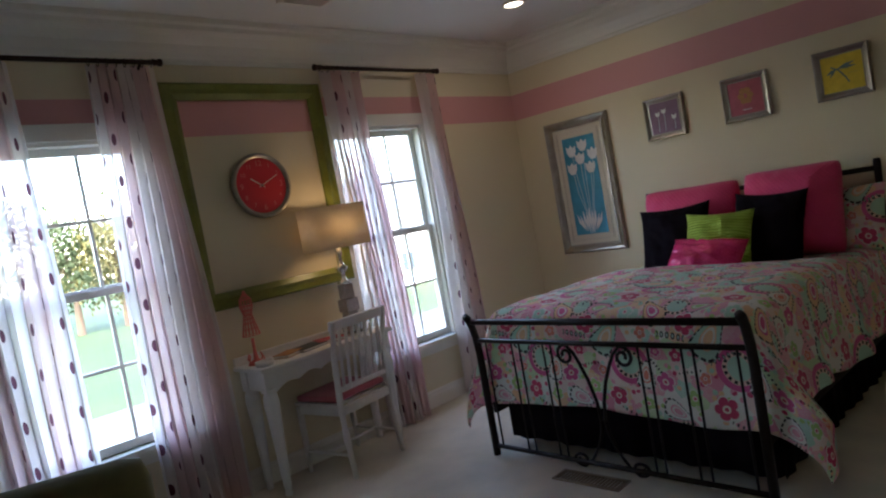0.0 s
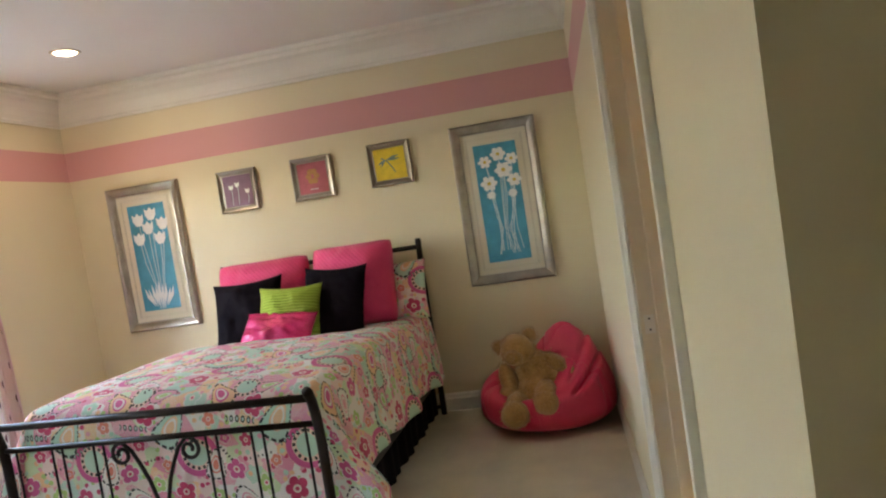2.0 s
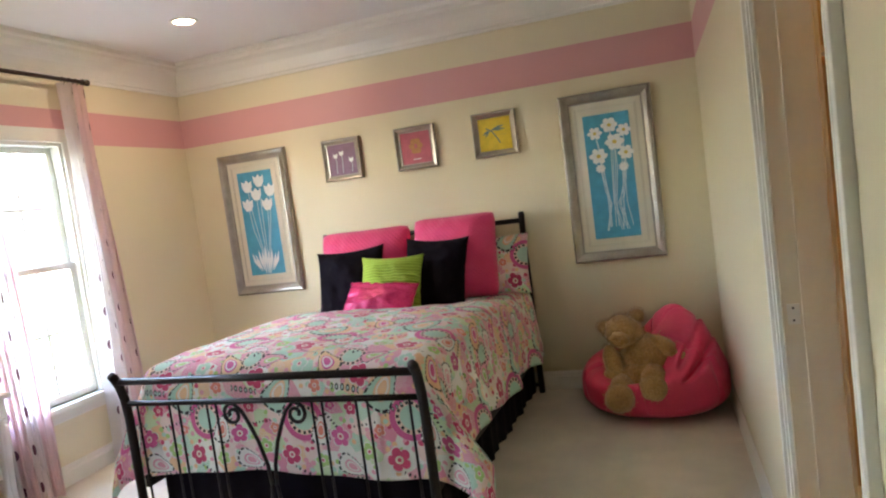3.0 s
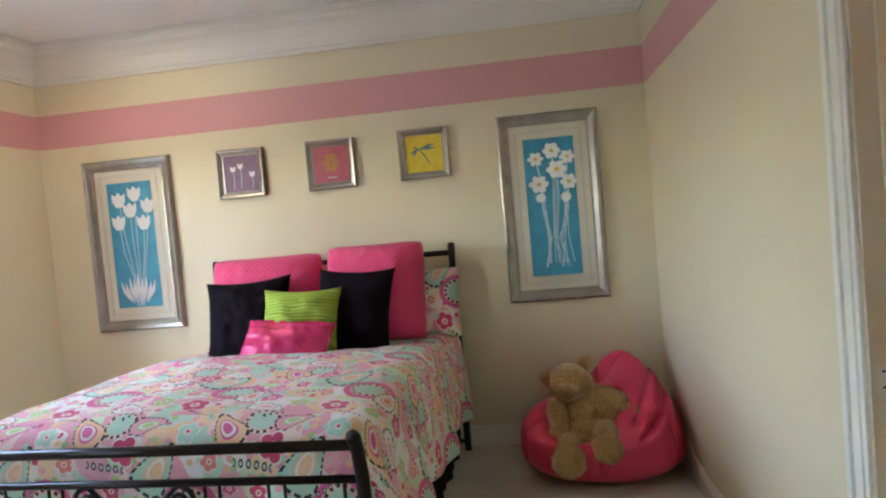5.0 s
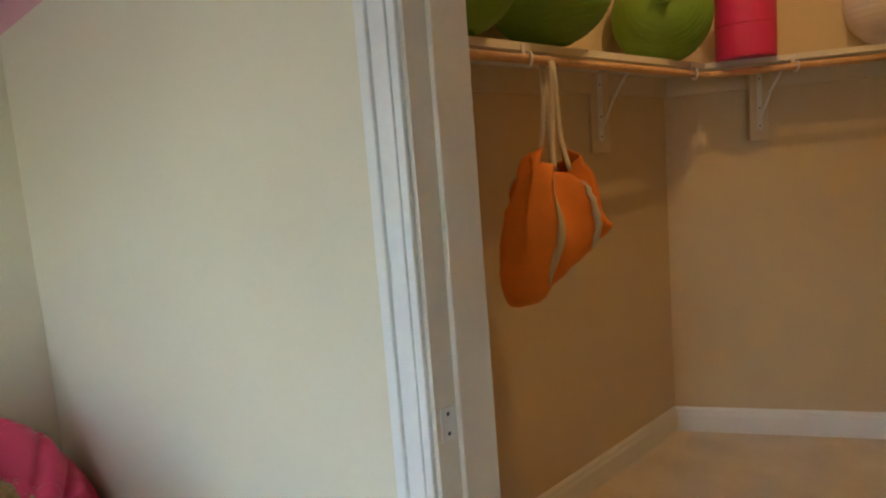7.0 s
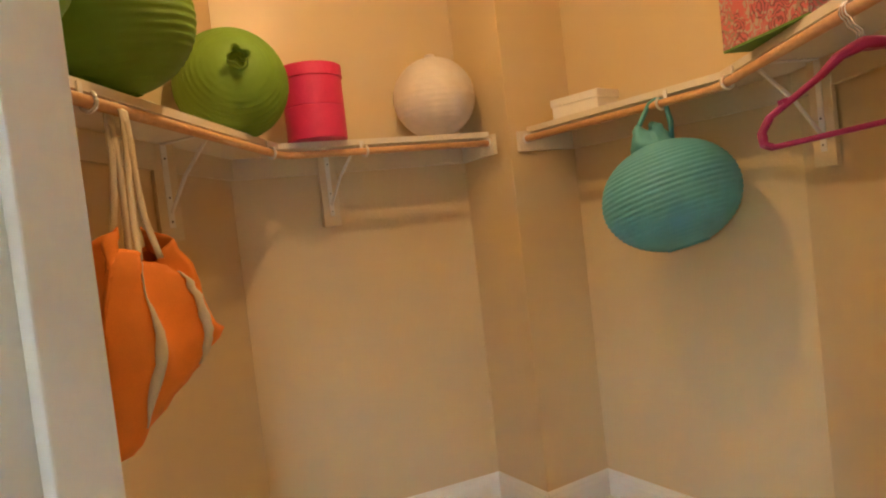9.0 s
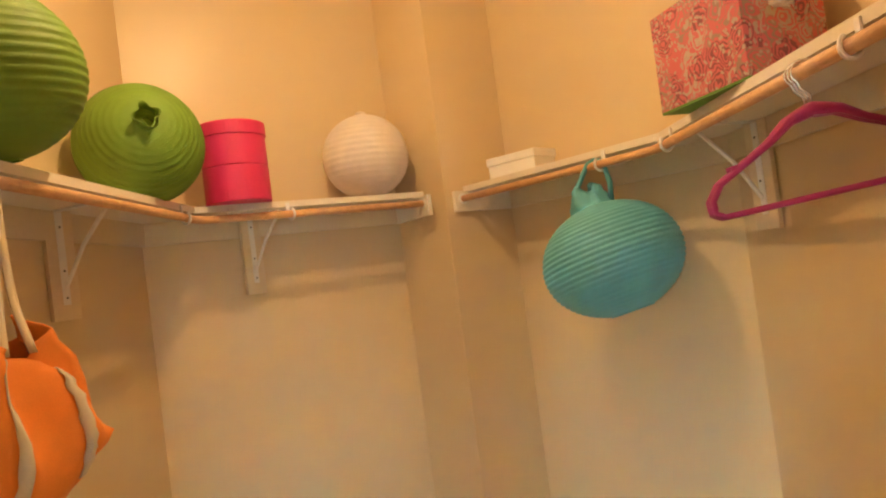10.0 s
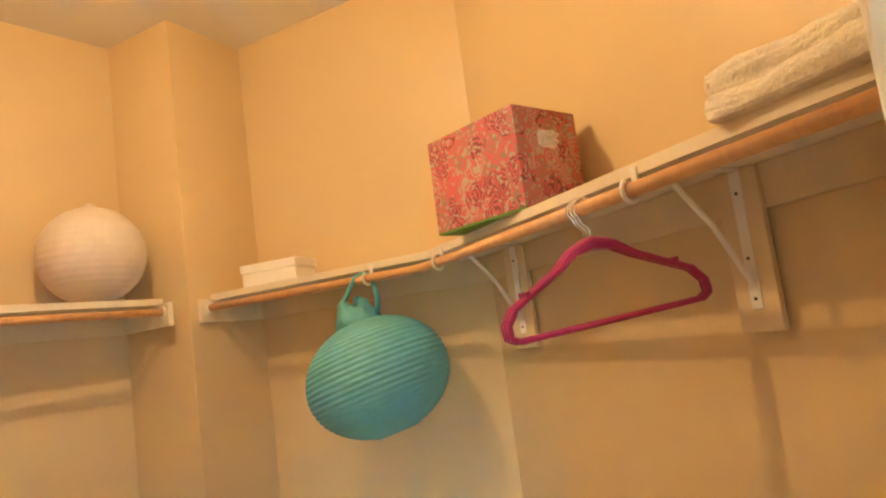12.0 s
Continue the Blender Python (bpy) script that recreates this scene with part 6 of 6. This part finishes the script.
def hanging_lantern():
    spot = place_on(west_line, 1, 0.24, DEEP - 0.002)
    ob = lantern("hanging_lantern", "turquoise ribbed paper lantern hanging from the rod by a paper loop", M_LANTERN_BLUE, (2.02, -1.98, 1.395), 0.245, 0.80, 27, (10, 12, 0), hole=0.3, seed=6)
    inv = ob.matrix_world.inverted()
    hook = Vector((spot.x, spot.y, SHELF - 0.045))
    neck = ob.matrix_world @ Vector((0, 0, 0.19))
    for s in (-1, 1):
        side = Vector((0.045 * s, -0.03 * s, 0))
        pts = [ob.matrix_world @ Vector((0.07 * s, 0, 0.18)), (neck + hook) / 2 + side * 1.1, hook + side * 0.5 + Vector((0, 0, 0.0)), hook + Vector((0, 0, 0.012))]
        bm = bmesh.new()
        tube(bm, [inv @ Vector(p) for p in pts], [0.013, 0.010, 0.008, 0.006], 8)
        part("paper_loop", bm, M_LANTERN_BLUE, ob, smooth=True)
    rng = random.Random(8)
    frill = lathe([(0.078, 0.178), (0.070, 0.205), (0.055, 0.225), (0.050, 0.245), (0.030, 0.262)], 40)
    for v in frill.verts:
        a = math.atan2(v.co.y, v.co.x)
        k = 1 + (0.22 * math.sin(a * 5 + v.co.z * 20) + 0.12 * math.sin(a * 11)) * (v.co.z - 0.17) * 9
        v.co.x, v.co.y = v.co.x * k, v.co.y * k
        v.co.z += 0.02 * math.sin(a * 2 + 1) * (v.co.z > 0.2)
    thickened(part("paper_frill", frill, M_LANTERN_BLUE, ob, "crumpled paper mouth", smooth=True), 0.002)


hanging_lantern()


def hatbox():
    h = thing("hat_box", "two stacked round raspberry pink card boxes with lids", "hat box", (3.325, -2.20, SHELF, 0, 0, 0))
    for z0, z1, nm in ((0.0, 0.13, "lower_box"), (0.131, 0.27, "upper_box")):
        part(nm, lathe([(0, z0), (0.118, z0), (0.120, z0 + 0.003), (0.120, z1 - 0.003), (0.118, z1), (0, z1)], 48), M_HATBOX, h)
    part("lid", lathe([(0.1205, 0.245), (0.1245, 0.245), (0.1245, 0.291), (0.122, 0.294), (0, 0.294), (0, 0.2705), (0.1205, 0.2705)], 48), M_HATBOX, h)


hatbox()


def small_white_box():
    w = place_on(west_line, 1, 0.75, 0.16)
    b = thing("gift_box", "small white card box with a loose lid", "box", (w.x, w.y, SHELF, 0, 0, math.degrees(math.atan2(WAY_R.y, WAY_R.x)) + 8))
    part("box_body", boxed((-0.12, -0.07, 0), (0.12, 0.07, 0.075), 0.002), M_WHITE_CARD, b)
    part("lid", boxed((-0.125, -0.075, 0.055), (0.125, 0.075, 0.088), 0.003), M_WHITE_CARD, b)


small_white_box()


def paisley_box():
    angle = math.degrees(math.atan2(0.326, -0.085)) - 90
    b = thing("storage_box", "red paisley card storage box with a cut hand hole, green underside", "storage box", (1.803, -1.362, SHELF, 0, 0, angle))
    hx, hy, h = 0.117, 0.168, 0.262
    part("underside", boxed((-hx, -hy, 0), (hx, hy, 0.006)), M_GREEN_CARD, b, "green underside")
    part("side", boxed((hx - 0.004, -hy, 0.0062), (hx, hy, h)), M_PAISLEY, b)
    part("side", boxed((-hx, -hy, 0.0062), (-hx + 0.004, hy, h)), M_PAISLEY, b)
    part("end_panel", boxed((-hx + 0.0042, -hy, 0.0062), (hx - 0.0042, -hy + 0.004, h)), M_PAISLEY, b)
    bm = bmesh.new()
    for lo, hi in (((-hx + 0.0042, 0.0062), (hx - 0.0042, 0.165)), ((-hx + 0.0042, 0.165), (-0.038, 0.20)), ((0.038, 0.165), (hx - 0.0042, 0.20)), ((-hx + 0.0042, 0.20), (hx - 0.0042, h))):
        box(bm, (lo[0], hy - 0.004, lo[1]), (hi[0], hy, hi[1]))
    part("end_panel", bm, M_PAISLEY, b)
    ob = part("tissue", cushion(0.07, 0.05, 0.04, seed=3), M_WHITE_CARD, b, "crumpled white tissue in the hand hole", smooth=True)
    ob.matrix_local = pose(0, hy - 0.005, 0.183)
    part("lining", boxed((-hx + 0.006, -hy + 0.006, 0.007), (hx - 0.006, hy - 0.03, h - 0.03)), M_WHITE_CARD, b)


paisley_box()


def folded_throw():
    t = thing("folded_throw", "folded fluffy white throw on the shelf", "blanket", (1.755, -0.385, SHELF, 0, 0, 0))
    for n, (z, hx, hy, h) in enumerate(((0.0, 0.145, 0.205, 0.048), (0.036, 0.140, 0.20, 0.050))):
        bm = boxed((-hx, -hy, z), (hx, hy, z + h), 0.0225)
        bmesh.ops.subdivide_edges(bm, edges=bm.edges[:], cuts=7, use_grid_fill=True)
        for v in bm.verts:
            k = noise.noise(v.co * 14) * 0.010 + noise.noise(v.co * 45) * 0.006 + noise.noise(v.co * 110) * 0.004
            v.co += Vector((k, k * 0.8, k if v.co.z > 0.01 else 0))
        part("fold", bm, M_FLEECE, t, smooth=True)


folded_throw()


def hangers():
    rod_x = CL_W + DEEP - 0.002
    first = None
    for n, (y, turn) in enumerate(((-0.922, -22), (-0.933, -24), (-0.944, -25.5))):
        if first:
            copy_thing(first, pose(rod_x, y, SHELF - 0.054, 0, 6, turn))
            continue
        first = h = thing("clothes_hanger", "magenta flocked clothes hanger with a chrome hook", "hanger", (rod_x, y, SHELF - 0.054, 0, 6, turn), "hangers on the rod")
        hook = [(0.0215 * math.cos(q), 0, 0.0215 * math.sin(q)) for q in (radians(a) for a in range(205, -61, -15))]
        hook += [(0.012, 0, -0.03), (0.0, 0, -0.045), (0.0, 0, -0.075)]
        part("hook", bar(hook, 0.0022, 8), M_CHROME, h, "chrome wire hook", smooth=True)
        outline = [(0, -0.072), (0.042, -0.084), (0.08, -0.112), (0.142, -0.145), (0.185, -0.168), (0.206, -0.197), (0.206, -0.222), (0.190, -0.232)]
        full = [(-x, z) for x, z in outline[::-1]] + outline[1:]
        path = []
        for (a, b), (c, d) in zip(full, full[1:]):
            path += [(a + (c - a) * k / 3, 0, b + (d - b) * k / 3) for k in range(3)]
        path.append((*full[-1][:1], 0, full[-1][1]))
        path += [(0.19 - 0.38 * k / 12, 0, -0.232) for k in range(1, 12)]
        radii = [0.0065 + 0.007 * math.exp(-(p[0] / 0.05) ** 2) * (p[2] > -0.15) for p in path]
        bm = bar(path, radii, 8, True)
        for v in bm.verts:
            v.co.y *= 0.55
        part("body", bm, M_HANGER, h, smooth=True)
        for s in (-1, 1):
            part("notch_lug", boxed((s * 0.155 - 0.006, -0.003, -0.148), (s * 0.155 + 0.006, 0.003, -0.138), 0.001), M_HANGER, h)


hangers()


def tote():
    rod_x = CL_E - DEEP + 0.002
    b = thing("tote_bag", "orange canvas tote bag with cream straps hanging from the rod", "bag", (rod_x, -0.95, 0, 0, 0, -16))
    levels = [(1.015, 0.74, 0.46), (1.03, 0.95, 0.70), (1.075, 1.06, 0.86), (1.155, 0.96, 0.86), (1.24, 0.82, 0.76), (1.32, 0.68, 0.62), (1.385, 0.53, 0.46), (1.435, 0.44, 0.36)]

    def skin(z, kx, ky, q, out=0.0):
        x = math.copysign(abs(math.cos(q)) ** 0.75, math.cos(q)) * (0.125 * ky + out)
        y = math.copysign(abs(math.sin(q)) ** 0.75, math.sin(q)) * (0.172 * kx + out)
        crease = 0.018 * math.sin(q * 7 + z * 9) * (z - 0.98) * 2.2 + 0.022 * noise.noise(Vector((math.cos(q) * 2.6, math.sin(q) * 2.6, z * 6))) + 0.010 * abs(noise.noise(Vector((math.cos(q) * 6, math.sin(q) * 6, z * 17))))
        tip = -0.085 * abs(math.cos(q)) * max(0.0, (z - 1.3) / 0.135) ** 2
        slant = -0.15 * (y / 0.195) * max(0.0, 1 - (z - 1.015) / 0.2)
        gape = -0.075 * math.exp(-((q - 3.6) / 0.32) ** 2) * max(0.0, (z - 1.24) / 0.195)
        return Vector((x * (1 + gape * 5) + crease, y * (1 + gape * 3) + crease, 1.462 + (z + tip + slant + gape - 1.435) * 0.93))

    def between(z):
        for (z0, a0, b0), (z1, a1, b1) in zip(levels, levels[1:]):
            if z <= z1:
                k = (z - z0) / (z1 - z0)
                return a0 + (a1 - a0) * k, b0 + (b1 - b0) * k
        return levels[-1][1:]

    n = 56
    bm = bmesh.new()
    heights = [1.015, 1.022, 1.03, 1.05, 1.075] + [1.10 + 0.0258 * k for k in range(14)]
    rings = [[bm.verts.new(skin(z, *between(z), math.tau * j / n)) for j in range(n)] for z in heights]
    for a, c in zip(rings, rings[1:]):
        for j in range(n):
            bm.faces.new((a[j], a[(j + 1) % n], c[(j + 1) % n], c[j]))
    bm.faces.new(rings[0][::-1])
    thickened(part("body", bm, M_ORANGE, b, smooth=True), 0.004)
    for mid in (0.0, math.pi):
        for q0 in (-0.42, 0.30):
            band = grid(2, 30, lambda u, v: skin(1.045 + 0.375 * v, *between(1.045 + 0.375 * v), mid + q0 + (u - 0.5) * 0.10, 0.003))
            thickened(part("stripe", band, M_WEBBING, b, "cream webbing stripe", smooth=True), 0.003, 0.0)
    for s in (-1, 1):
        for w in (-1, 1):
            pts = [Vector(p) for p in ((s * 0.040, w * 0.030, 1.385), (s * 0.030, w * 0.016, 1.48), (s * 0.022, w * 0.007, 1.62), (s * 0.019, w * 0.003, 1.713), (0, 0, 1.736))]
            band = grid(2, 16, lambda u, v, p=pts: p[min(3, int(v * 4))].lerp(p[min(3, int(v * 4)) + 1], v * 4 - min(3, int(v * 4))) + Vector((0.004 * math.sin(v * 9 + s), (u - 0.5) * 0.018, 0)))
            thickened(part("strap", band, M_WEBBING, b, "cream webbing strap", smooth=True), 0.003, 0.0)
    part("side_loop", bar([(0.0, -0.08, 1.405), (0.0, -0.115, 1.395), (0.0, -0.125, 1.365), (0.0, -0.105, 1.345), (0, -0.09, 1.36)], 0.009, 8), M_ORANGE, b, smooth=True)


tote()
